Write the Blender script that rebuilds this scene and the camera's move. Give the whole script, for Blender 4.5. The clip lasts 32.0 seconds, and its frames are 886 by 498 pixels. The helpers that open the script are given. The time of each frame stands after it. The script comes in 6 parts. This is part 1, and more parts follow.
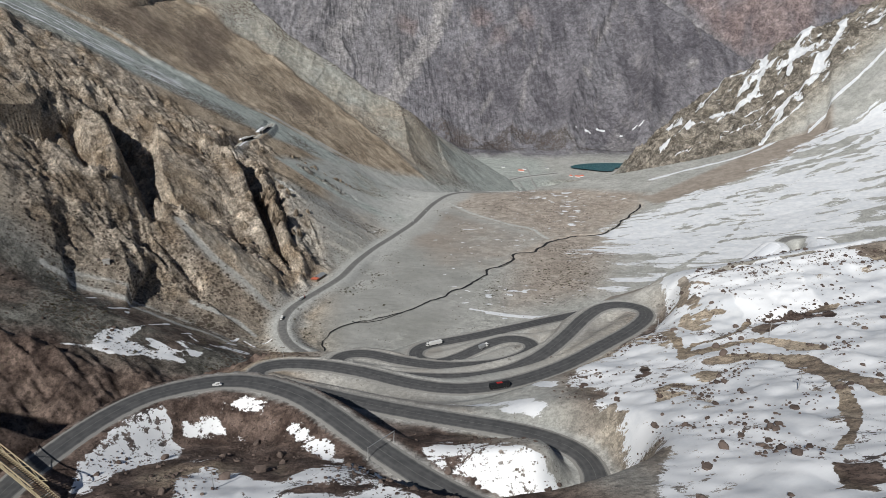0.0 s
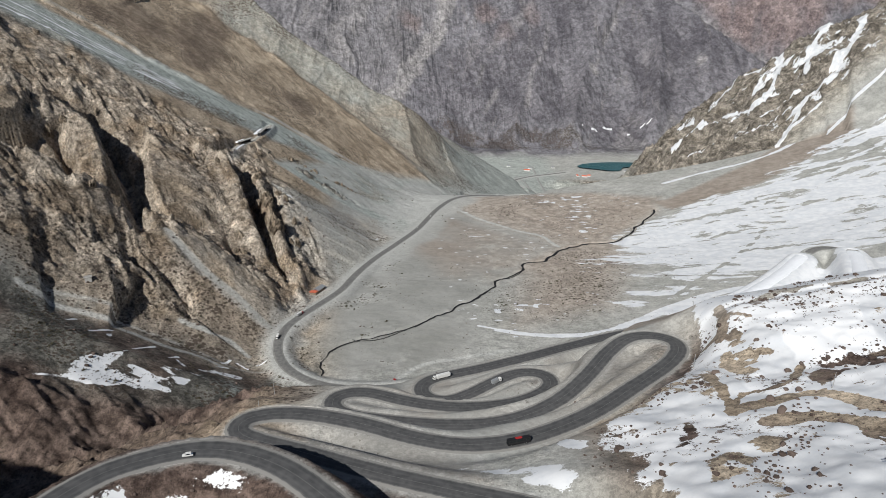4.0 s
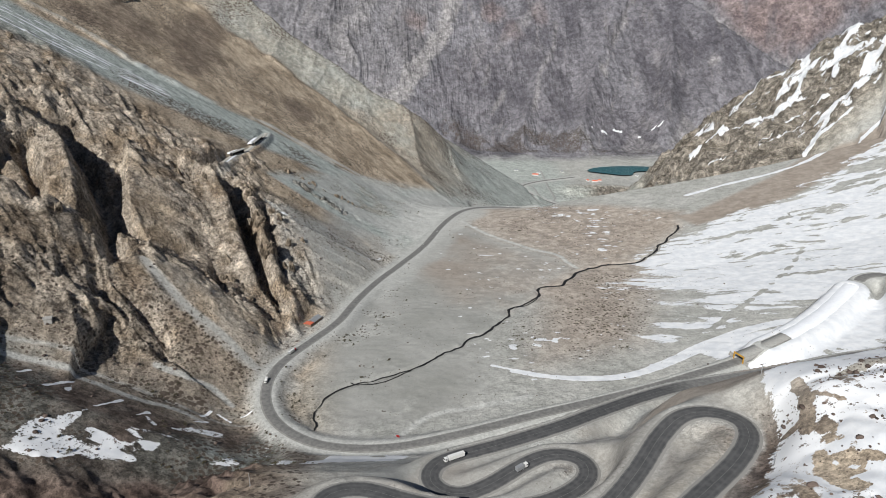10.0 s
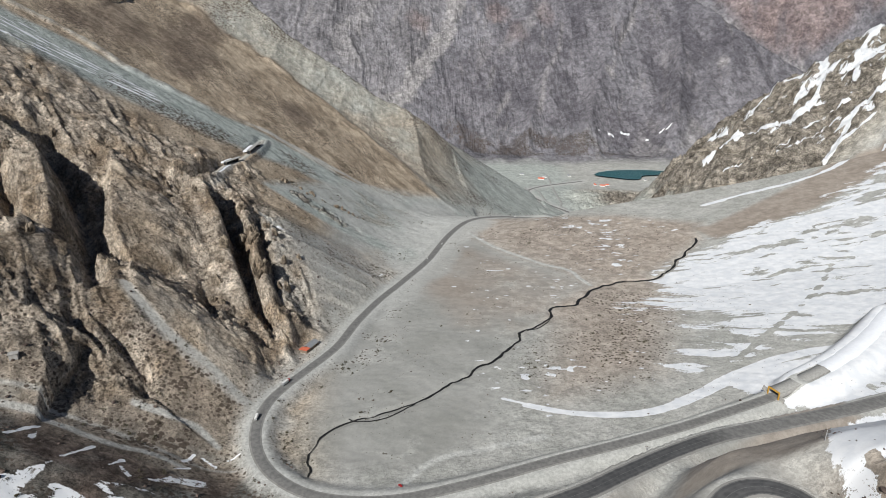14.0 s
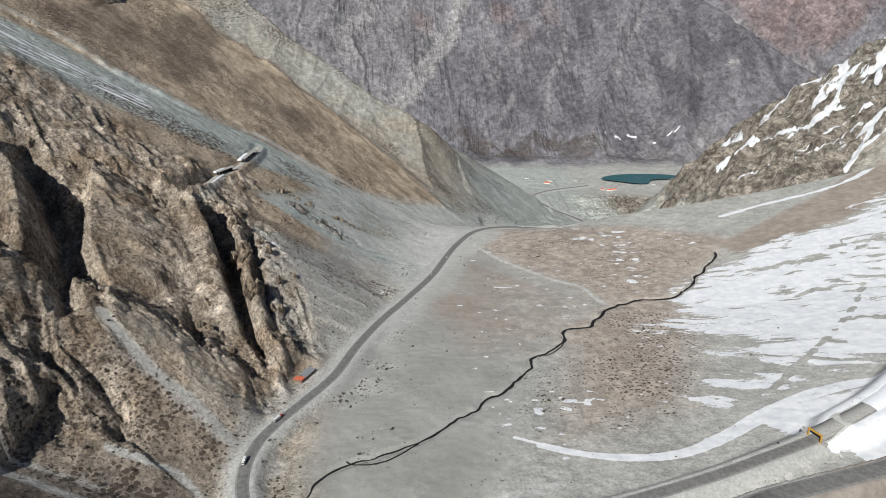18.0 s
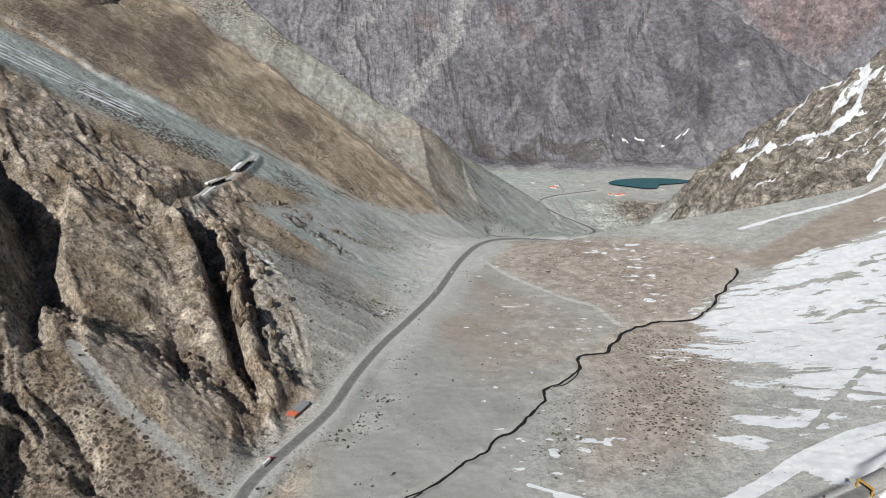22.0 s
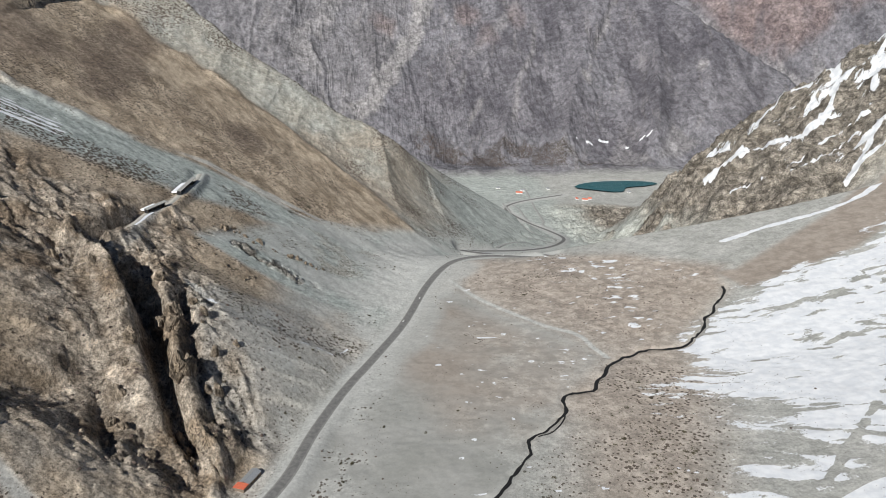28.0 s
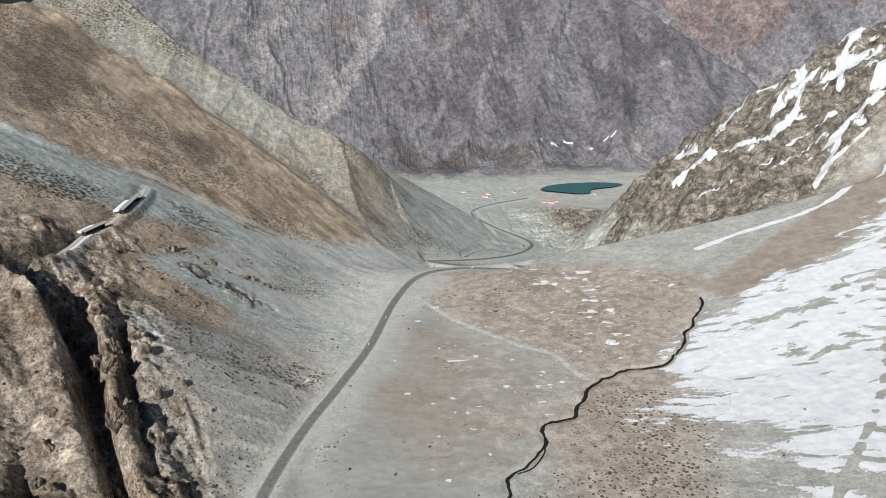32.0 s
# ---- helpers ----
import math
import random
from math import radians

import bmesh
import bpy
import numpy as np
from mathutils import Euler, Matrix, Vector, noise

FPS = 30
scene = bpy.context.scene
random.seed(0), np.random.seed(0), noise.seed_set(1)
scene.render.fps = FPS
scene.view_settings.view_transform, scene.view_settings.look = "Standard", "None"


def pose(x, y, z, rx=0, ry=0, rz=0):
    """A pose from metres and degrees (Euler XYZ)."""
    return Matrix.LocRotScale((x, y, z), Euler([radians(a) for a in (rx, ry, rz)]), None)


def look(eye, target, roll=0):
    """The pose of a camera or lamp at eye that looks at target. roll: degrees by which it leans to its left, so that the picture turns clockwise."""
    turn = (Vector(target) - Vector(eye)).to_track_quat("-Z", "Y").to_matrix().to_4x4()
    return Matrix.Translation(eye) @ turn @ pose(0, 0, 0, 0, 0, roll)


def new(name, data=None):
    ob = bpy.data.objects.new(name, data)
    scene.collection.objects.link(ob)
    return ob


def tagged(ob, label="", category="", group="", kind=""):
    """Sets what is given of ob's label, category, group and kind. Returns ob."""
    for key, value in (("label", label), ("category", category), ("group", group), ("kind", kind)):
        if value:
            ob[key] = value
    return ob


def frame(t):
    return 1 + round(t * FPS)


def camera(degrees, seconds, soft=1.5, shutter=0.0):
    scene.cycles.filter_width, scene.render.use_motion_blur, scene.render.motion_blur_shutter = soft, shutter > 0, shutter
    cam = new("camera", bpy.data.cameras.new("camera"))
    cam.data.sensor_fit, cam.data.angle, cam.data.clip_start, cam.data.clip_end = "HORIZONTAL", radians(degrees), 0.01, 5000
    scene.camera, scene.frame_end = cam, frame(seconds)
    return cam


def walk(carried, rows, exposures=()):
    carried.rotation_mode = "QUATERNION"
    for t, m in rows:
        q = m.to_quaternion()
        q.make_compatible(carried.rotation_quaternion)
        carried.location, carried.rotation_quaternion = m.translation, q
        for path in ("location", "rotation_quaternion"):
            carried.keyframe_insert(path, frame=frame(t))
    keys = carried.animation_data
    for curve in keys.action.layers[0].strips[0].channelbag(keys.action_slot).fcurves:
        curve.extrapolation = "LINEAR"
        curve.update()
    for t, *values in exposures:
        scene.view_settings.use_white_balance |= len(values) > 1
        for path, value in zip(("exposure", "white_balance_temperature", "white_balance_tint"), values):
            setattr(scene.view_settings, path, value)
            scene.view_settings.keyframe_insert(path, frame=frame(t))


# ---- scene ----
# The camera: a drone that flies level up the axis of the valley and turns right near the end
cam = camera(67.08, 32.0, 0.8)
PATH = [
    (0.0, look((-0.71, 15.71, 420.00), (24.37, 948.31, 59.98), 0.17)),
    (0.5, look((-0.95, 20.92, 420.01), (23.34, 952.88, 58.29), 0.16)),
    (1.0, look((-1.23, 27.02, 420.02), (22.43, 958.53, 57.08), 0.12)),
    (1.5, look((-1.54, 33.90, 420.03), (21.16, 965.23, 56.56), 0.11)),
    (2.0, look((-1.88, 41.47, 420.04), (20.49, 972.73, 56.37), 0.13)),
    (3.0, look((-2.61, 58.27, 420.05), (18.67, 989.33, 55.79), 0.16)),
    (3.5, look((-3.00, 67.20, 420.06), (17.74, 998.06, 55.27), 0.13)),
    (5.5, look((-4.43, 102.21, 420.07), (14.33, 1032.62, 54.04), 0.08)),
    (6.5, look((-5.06, 118.89, 420.07), (12.74, 1049.28, 53.93), 0.04)),
    (7.5, look((-5.67, 135.36, 420.08), (11.02, 1065.74, 53.87), 0.05)),
    (8.5, look((-6.26, 151.87, 420.10), (9.47, 1082.12, 53.53), 0.08)),
    (9.5, look((-6.87, 168.52, 420.13), (7.37, 1098.68, 53.25), 0.01)),
    (10.5, look((-7.50, 185.27, 420.17), (5.77, 1115.30, 52.93), 0.03)),
    (11.5, look((-8.18, 202.05, 420.19), (3.87, 1132.18, 53.14), 0.01)),
    (12.5, look((-8.94, 218.82, 420.19), (1.86, 1148.93, 53.05), 0.02)),
    (13.5, look((-9.77, 235.55, 420.16), (-0.08, 1165.71, 53.13), -0.02)),
    (14.5, look((-10.64, 252.23, 420.11), (-1.69, 1182.31, 52.86), 0.03)),
    (16.5, look((-12.44, 285.48, 419.95), (-5.24, 1215.56, 52.69), 0.06)),
    (17.5, look((-13.31, 302.06, 419.87), (-7.06, 1232.14, 52.56), 0.03)),
    (18.5, look((-14.15, 318.64, 419.78), (-9.01, 1248.70, 52.42), 0.01)),
    (19.5, look((-14.92, 335.24, 419.70), (-10.93, 1265.40, 52.57), 0.00)),
    (20.5, look((-15.60, 351.88, 419.63), (-12.75, 1282.05, 52.51), -0.01)),
    (21.5, look((-16.22, 368.49, 419.59), (-14.49, 1298.65, 52.44), 0.01)),
    (22.5, look((-16.83, 384.88, 419.57), (-16.43, 1315.04, 52.40), -0.01)),
    (23.5, look((-17.49, 400.90, 419.58), (-18.46, 1331.19, 52.75), -0.07)),
    (24.5, look((-18.24, 416.38, 419.64), (-20.50, 1346.71, 52.93), -0.10)),
    (25.0, look((-18.65, 423.94, 419.68), (-21.38, 1354.43, 53.37), -0.13)),
    (25.5, look((-19.04, 431.48, 419.73), (-22.09, 1362.13, 53.83), -0.13)),
    (27.5, look((-20.05, 462.54, 419.98), (26.61, 1391.97, 53.95), -0.17)),
    (28.0, look((-20.04, 470.85, 420.04), (35.54, 1399.69, 53.77), -0.22)),
    (28.5, look((-19.90, 479.44, 420.10), (44.32, 1407.67, 53.66), -0.21)),
    (29.0, look((-19.65, 488.07, 420.15), (54.57, 1415.56, 53.74), -0.21)),
    (29.5, look((-19.31, 496.50, 420.20), (65.91, 1422.97, 53.61), -0.19)),
    (30.0, look((-18.93, 504.54, 420.24), (73.64, 1430.20, 53.40), -0.20)),
    (30.5, look((-18.52, 512.04, 420.28), (79.19, 1437.18, 53.44), -0.23)),
    (31.0, look((-18.11, 518.90, 420.31), (83.68, 1443.63, 53.56), -0.26)),
    (31.5, look((-17.71, 525.01, 420.34), (87.35, 1449.66, 54.31), -0.26)),
    (32.0, look((-17.36, 530.23, 420.36), (89.68, 1454.69, 54.40), -0.30)),
]
walk(cam, PATH, exposures=[(0, -0.3), (3.5, -0.22), (6, -0.12), (9, -0.06), (13, -0.06), (24, -0.06), (32, 0.0)])

# ---- light ----
world = bpy.data.worlds.new("sky")
scene.world = world
world.use_nodes = True
SUN_EL, SUN_AZ = radians(40), radians(207)  # azimuth from +y, clockwise seen from above
sky = world.node_tree.nodes.new("ShaderNodeTexSky")
sky.sky_type, sky.sun_disc, sky.sun_elevation, sky.sun_rotation = "NISHITA", False, SUN_EL, SUN_AZ
sky.altitude = 3000
back = world.node_tree.nodes["Background"]
back.inputs[1].default_value = 0.05
world.node_tree.links.new(sky.outputs[0], back.inputs[0])
sun = new("sun", bpy.data.lights.new("sun", "SUN"))
sun.data.energy, sun.data.angle, sun.data.color = 5.0, radians(0.5), (1.0, 0.985, 0.95)
sun.matrix_world = look((0, 0, 0), (-math.sin(SUN_AZ) * math.cos(SUN_EL), -math.cos(SUN_AZ) * math.cos(SUN_EL), -math.sin(SUN_EL)))


# ---- materials ----
class Shade:
    """A node material, written as sums of nodes."""

    def __init__(self, name, rough=0.9, metal=0.0):
        self.m = bpy.data.materials.new(name)
        self.m.use_nodes = True
        self.t = self.m.node_tree
        self.out = self.t.nodes["Principled BSDF"]
        self.out.inputs["Roughness"].default_value = rough
        self.out.inputs["Metallic"].default_value = metal
        self.out.inputs["Specular IOR Level"].default_value = 0.25
        self.co = self.t.nodes.new("ShaderNodeTexCoord").outputs["Object"]

    def put(self, socket, v):
        if isinstance(v, bpy.types.NodeSocket):
            self.t.links.new(v, socket)
        elif isinstance(v, (tuple, list)) and len(v) == 3 and socket.type == "RGBA":
            socket.default_value = (*v, 1)
        else:
            socket.default_value = v

    def math(self, op, a, b=0.0, c=0.0, clamp=False):
        n = self.t.nodes.new("ShaderNodeMath")
        n.operation, n.use_clamp = op, clamp
        for s, v in zip(n.inputs, (a, b, c)):
            self.put(s, v)
        return n.outputs[0]

    def mix(self, f, a, b, kind="MIX"):
        n = self.t.nodes.new("ShaderNodeMix")
        n.data_type, n.blend_type = "RGBA", kind
        self.put(n.inputs[0], f)
        self.put(n.inputs[6], a)
        self.put(n.inputs[7], b)
        return n.outputs[2]

    def noise(self, scale, detail=4.0, rough=0.55, stretch=None, spin=0.0, warp=0.0):
        n = self.t.nodes.new("ShaderNodeTexNoise")
        n.inputs["Scale"].default_value, n.inputs["Detail"].default_value, n.inputs["Roughness"].default_value = scale, detail, rough
        n.inputs["Distortion"].default_value = warp
        self.put(n.inputs["Vector"], self.mapped(stretch, spin) if stretch else self.co)
        return n.outputs[0]

    def mapped(self, stretch, spin=0.0):
        n = self.t.nodes.new("ShaderNodeMapping")
        self.put(n.inputs["Vector"], self.co)
        n.vector_type = "TEXTURE"
        n.inputs["Scale"].default_value = [1 / v for v in stretch]
        n.inputs["Rotation"].default_value = (0, 0, radians(spin))
        return n.outputs[0]

    def cells(self, scale, feature="F1", random=1.0):
        n = self.t.nodes.new("ShaderNodeTexVoronoi")
        n.feature = feature
        n.inputs["Scale"].default_value, n.inputs["Randomness"].default_value = scale, random
        self.put(n.inputs["Vector"], self.co)
        return n.outputs[0]

    def ramp(self, v, a, b):
        n = self.t.nodes.new("ShaderNodeMapRange")
        n.interpolation_type = "SMOOTHSTEP"
        for s, x in zip(n.inputs, (v, a, b, 0.0, 1.0)):
            self.put(s, x)
        return n.outputs[0]

    def attr(self, name):
        n = self.t.nodes.new("ShaderNodeAttribute")
        n.attribute_name = name
        s = self.t.nodes.new("ShaderNodeSeparateColor")
        self.put(s.inputs[0], n.outputs["Color"])
        return s.outputs[0], s.outputs[1], s.outputs[2]

    def island(self):
        return self.t.nodes.new("ShaderNodeNewGeometry").outputs["Random Per Island"]

    def own(self):
        return self.t.nodes.new("ShaderNodeObjectInfo").outputs["Random"]

    def bump(self, height, distance, strength=1.0, normal=None):
        n = self.t.nodes.new("ShaderNodeBump")
        n.inputs["Distance"].default_value = distance
        self.put(n.inputs["Strength"], strength)
        self.put(n.inputs["Height"], height)
        if normal is not None:
            self.put(n.inputs["Normal"], normal)
        return n.outputs[0]

    def done(self, color, normal=None, rough=None):
        self.put(self.out.inputs["Base Color"], color)
        if normal is not None:
            self.put(self.out.inputs["Normal"], normal)
        if rough is not None:
            self.put(self.out.inputs["Roughness"], rough)
        return self.m


def plain(name, color, rough=0.7, metal=0.0, vary=0.25, scale=1.5, bump=0.02):
    """Paint, concrete, metal and the like: a colour with grain and stains."""
    s = Shade(name, rough, metal)
    a, b = s.noise(scale, 5), s.noise(scale * 9, 3)
    f = s.math("ADD", s.math("MULTIPLY", a, 0.6), s.math("MULTIPLY", b, 0.4))
    dark, light = tuple(c * (1 - vary) for c in color), tuple(min(1, c * (1 + vary)) for c in color)
    return s.done(s.mix(s.ramp(f, 0.3, 0.7), dark, light), s.bump(f, bump, 0.5))


def ground_material():
    s = Shade("mountain_ground", 0.95)
    mul, add, sub = (lambda a, c: s.math("MULTIPLY", a, c)), (lambda a, c: s.math("ADD", a, c)), (lambda a, c: s.math("SUBTRACT", a, c))
    snow, grey, rock = s.attr("cover_a")
    dust, scrub, red = s.attr("cover_b")
    far, tan, brown = s.attr("cover_c")
    smooth, _, _ = s.attr("cover_d")
    n50, n12, n3, n1 = s.noise(0.018, 6, 0.62), s.noise(0.08, 6, 0.62), s.noise(0.3, 6, 0.72), s.noise(0.95, 4, 0.7)
    streak = s.noise(0.11, 5, 0.65, (0.35, 1, 0.7), -12)
    crag = s.noise(0.045, 10, 0.66, warp=0.7)
    crack = s.ramp(s.math("ABSOLUTE", sub(s.noise(0.07, 8, 0.68, warp=1.2), 0.5)), 0.0, 0.024)
    spots = s.cells(0.2)
    pebble = s.cells(0.5)
    # soils
    c = s.mix(s.ramp(n50, 0.35, 0.65), (0.3, 0.3, 0.276), (0.37, 0.366, 0.342))
    c = s.mix(tan, c, s.mix(s.ramp(add(mul(n12, 0.5), mul(n50, 0.5)), 0.36, 0.64), (0.28, 0.238, 0.198), (0.37, 0.322, 0.275)))
    runnel = s.noise(0.05, 6, 0.62, (1, 0.3, 0.5), 40, 0.3)
    earth = add(add(mul(n50, 0.4), mul(runnel, 0.4)), mul(n3, 0.2))
    c = s.mix(brown, c, s.mix(s.ramp(earth, 0.4, 0.6), (0.22, 0.172, 0.122), (0.44, 0.36, 0.268)))
    c = s.mix(grey, c, s.mix(s.ramp(add(mul(streak, 0.7), mul(n3, 0.3)), 0.34, 0.66), (0.225, 0.248, 0.228), (0.4, 0.428, 0.402)))
    c = s.mix(red, c, s.mix(grey, s.mix(s.ramp(n12, 0.34, 0.66), (0.05, 0.034, 0.028), (0.128, 0.094, 0.078)), s.mix(s.ramp(n12, 0.34, 0.66), (0.062, 0.059, 0.05), (0.14, 0.134, 0.116))))
    # the far mountain; a little bluish haze is put into its greys
    slab = s.noise(0.0055, 10, 0.66, (1, 0.42, 0.42), 14, 0.5)
    farc = s.mix(s.ramp(slab, 0.38, 0.62), (0.086, 0.083, 0.092), (0.165, 0.16, 0.172))
    gully = s.noise(0.012, 9, 0.68, (1, 0.26, 0.26), -10, 0.6)
    farc = s.mix(mul(s.ramp(gully, 0.57, 0.64), 0.4), farc, (0.22, 0.205, 0.2))
    farc = s.mix(mul(tan, 0.75), farc, s.mix(s.ramp(s.noise(0.02, 6, 0.6), 0.35, 0.65), (0.21, 0.2, 0.198), (0.3, 0.285, 0.275)))
    farc = s.mix(mul(s.ramp(s.noise(0.045, 7, 0.72, (1, 0.5, 0.5), 20, 0.4), 0.5, 0.6), 0.5), farc, (0.066, 0.062, 0.068))
    farc = s.mix(mul(red, 0.65), farc, s.mix(s.ramp(s.noise(0.012, 8, 0.7), 0.4, 0.6), (0.13, 0.092, 0.086), (0.24, 0.18, 0.165)))
    farc = s.mix(mul(brown, 0.55), farc, s.mix(s.ramp(slab, 0.4, 0.6), (0.066, 0.06, 0.07), (0.125, 0.116, 0.126)))
    c = s.mix(far, c, farc)
    # bare rock
    rockc = s.mix(s.ramp(crag, 0.36, 0.62), (0.18, 0.146, 0.112), (0.42, 0.36, 0.292))
    rockc = s.mix(mul(s.ramp(n50, 0.53, 0.38), 0.8), rockc, s.mix(s.ramp(earth, 0.4, 0.6), (0.15, 0.11, 0.074), (0.32, 0.25, 0.176)))
    rockc = s.mix(mul(s.ramp(n50, 0.56, 0.68), 0.55), rockc, (0.48, 0.42, 0.35))
    strata = s.noise(0.07, 9, 0.74, (0.22, 1, 1.3), -8, 0.6)
    rockc = s.mix(grey, rockc, s.mix(s.ramp(add(mul(crag, 0.4), mul(strata, 0.6)), 0.43, 0.57), (0.06, 0.055, 0.047), (0.245, 0.222, 0.19)))
    c = s.mix(rock, c, rockc)
    c = s.mix(dust, c, s.mix(s.ramp(n3, 0.3, 0.7), (0.37, 0.372, 0.35), (0.47, 0.47, 0.446)))
    # grain: light and dark stones; shade of small hollows painted as dark specks
    rough_ground = mul(sub(1.0, mul(smooth, 0.86)), sub(1.0, mul(dust, 0.45)))
    fine = add(add(mul(n3, 0.5), mul(n1, 0.36)), mul(n12, 0.14))
    solid = s.math("MAXIMUM", rock, s.math("MAXIMUM", red, brown))
    value = add(1.0, mul(mul(sub(s.ramp(fine, 0.42, 0.58), 0.5), add(0.36, sub(mul(solid, 0.6), mul(mul(brown, sub(1.0, rock)), 0.3)))), rough_ground))
    value = mul(value, add(1.0, mul(mul(sub(s.ramp(n12, 0.36, 0.64), 0.5), rough_ground), 0.16)))
    pit_shade = mul(s.ramp(s.noise(0.42, 6, 0.75), 0.44, 0.38), rough_ground)
    value = mul(value, sub(1.0, mul(pit_shade, add(0.16, mul(solid, 0.4)))))
    lone = mul(s.ramp(pebble, 0.2, 0.12), s.ramp(s.noise(0.13, 4, 0.6), 0.52, 0.6))
    value = mul(value, add(1.0, mul(mul(lone, rough_ground), 0.45)))
    coarse = s.ramp(s.noise(0.035, 10, 0.74, warp=0.5), 0.38, 0.6)
    value = mul(value, add(1.0, mul(sub(coarse, 0.55), mul(add(mul(far, 0.6), mul(rock, 0.6)), 0.95))))
    value = mul(value, sub(1.0, mul(mul(rock, sub(1.0, crack)), 0.45)))
    c = s.mix(1.0, c, mul(value, add(1.2, add(mul(far, 0.2), sub(mul(rock, 0.06), mul(smooth, 0.28))))), "MULTIPLY")
    # low bushes
    bush = add(mul(scrub, 0.7), add(mul(sub(n12, 0.5), 1.0), mul(sub(n3, 0.5), 0.8)))
    blobs = s.ramp(add(sub(spots, mul(bush, 0.72)), add(mul(sub(n1, 0.5), 0.6), mul(sub(n3, 0.5), 0.7))), 0.12, 0.06)
    c = s.mix(mul(mul(blobs, s.ramp(scrub, 0.05, 0.2)), 0.9), c, s.mix(n3, (0.045, 0.034, 0.027), (0.12, 0.092, 0.072)))
    # old snow with stones standing out of it
    edge = add(add(mul(sub(n3, 0.5), 0.55), mul(sub(n1, 0.5), 0.4)), mul(sub(s.noise(0.2, 6, 0.68, (0.14, 1, 0.5), 3, 0.3), 0.5), 0.75))
    white = s.ramp(add(snow, edge), 0.45, 0.53)
    poke = mul(s.ramp(add(s.noise(0.2, 6, 0.72), mul(sub(n50, 0.5), 0.55)), 0.59, 0.62), s.ramp(red, 0.15, 0.3))
    white = mul(white, sub(1.0, mul(poke, 0.95)))
    old_snow = s.mix(s.ramp(n12, 0.35, 0.65), (0.68, 0.7, 0.725), (0.8, 0.81, 0.82))
    c = s.mix(white, c, s.mix(mul(s.ramp(red, 0.1, 0.4), sub(1.0, grey)), old_snow, (0.9, 0.91, 0.92)))
    bare = mul(sub(1.0, mul(white, 0.93)), sub(1.0, mul(smooth, 0.8)))
    big = add(mul(crag, mul(rock, 0.85)), mul(mul(s.noise(0.02, 10, 0.72, warp=0.6), far), 1.5))
    nb = s.bump(big, 10.0, 1.0)
    nb = s.bump(n12, 2.4, mul(bare, 0.7), nb)
    nb = s.bump(add(n3, mul(n1, 0.3)), 1.6, mul(bare, add(0.5, mul(rock, 0.45))), nb)
    return s.done(c, nb, sub(0.96, mul(white, 0.35)))


def asphalt_material():
    s = Shade("asphalt", 0.85)
    across, age, _ = s.attr("across")
    n, f = s.noise(0.25, 5), s.noise(3.0, 3)
    c = s.mix(s.ramp(n, 0.3, 0.7), (0.05, 0.051, 0.054), (0.085, 0.085, 0.087))
    wear = s.math("ABSOLUTE", s.math("SUBTRACT", s.math("ABSOLUTE", across), 0.5))
    c = s.mix(s.math("MULTIPLY", s.ramp(wear, 0.16, 0.02), 0.3), c, (0.13, 0.13, 0.13))
    edge = s.ramp(s.math("ADD", s.math("ABSOLUTE", across), s.math("MULTIPLY", n, 0.16)), 0.94, 1.06)
    c = s.mix(edge, c, (0.3, 0.29, 0.27))
    c = s.mix(s.math("MULTIPLY", f, 0.25), c, (0.12, 0.12, 0.118))
    c = s.mix(s.math("MULTIPLY", age, 0.85), c, s.mix(s.ramp(n, 0.35, 0.65), (0.19, 0.186, 0.176), (0.27, 0.265, 0.25)))
    return s.done(c, s.bump(f, 0.02, 0.4))


GROUND = ground_material()
ASPHALT = asphalt_material()
LINE = plain("road_paint", (0.17, 0.17, 0.165), 0.8)
CONCRETE = plain("concrete", (0.36, 0.35, 0.33), 0.9, vary=0.25, scale=0.4)
PALE_ROAD = plain("dusty_gravel_road", (0.34, 0.34, 0.32), 0.95, vary=0.2, scale=0.2)
DARK_STEEL = plain("dark_steel", (0.06, 0.06, 0.06), 0.6, 0.3)
GALV = plain("galvanised_steel", (0.5, 0.5, 0.5), 0.45, 0.6, vary=0.12)
YELLOW = plain("yellow_paint", (0.5, 0.28, 0.05), 0.6)
CREAM = plain("weathered_cream_paint", (0.45, 0.38, 0.25), 0.75, vary=0.3)
WOOD = plain("old_timber", (0.13, 0.09, 0.06), 0.9, vary=0.4)
RED_ROOF = plain("orange_red_roof", (0.62, 0.16, 0.09), 0.6, vary=0.2)
GREY_ROOF = plain("grey_sheet_metal", (0.34, 0.35, 0.36), 0.45, 0.3, vary=0.15)
WHITE = plain("white_paint", (0.72, 0.72, 0.7), 0.5, vary=0.08)
BLACK = plain("black_paint", (0.02, 0.02, 0.022), 0.4, vary=0.2)
RED = plain("red_paint", (0.4, 0.03, 0.03), 0.45, vary=0.15)
RUBBER = plain("rubber", (0.018, 0.018, 0.018), 0.9)
SNOW = plain("packed_snow", (0.8, 0.82, 0.85), 0.7, vary=0.05, scale=0.3, bump=0.3)
BRICK = plain("brown_wall", (0.22, 0.17, 0.13), 0.9)
DARK_GLASS = plain("dark_window_glass", (0.015, 0.018, 0.02), 0.12, vary=0.1)


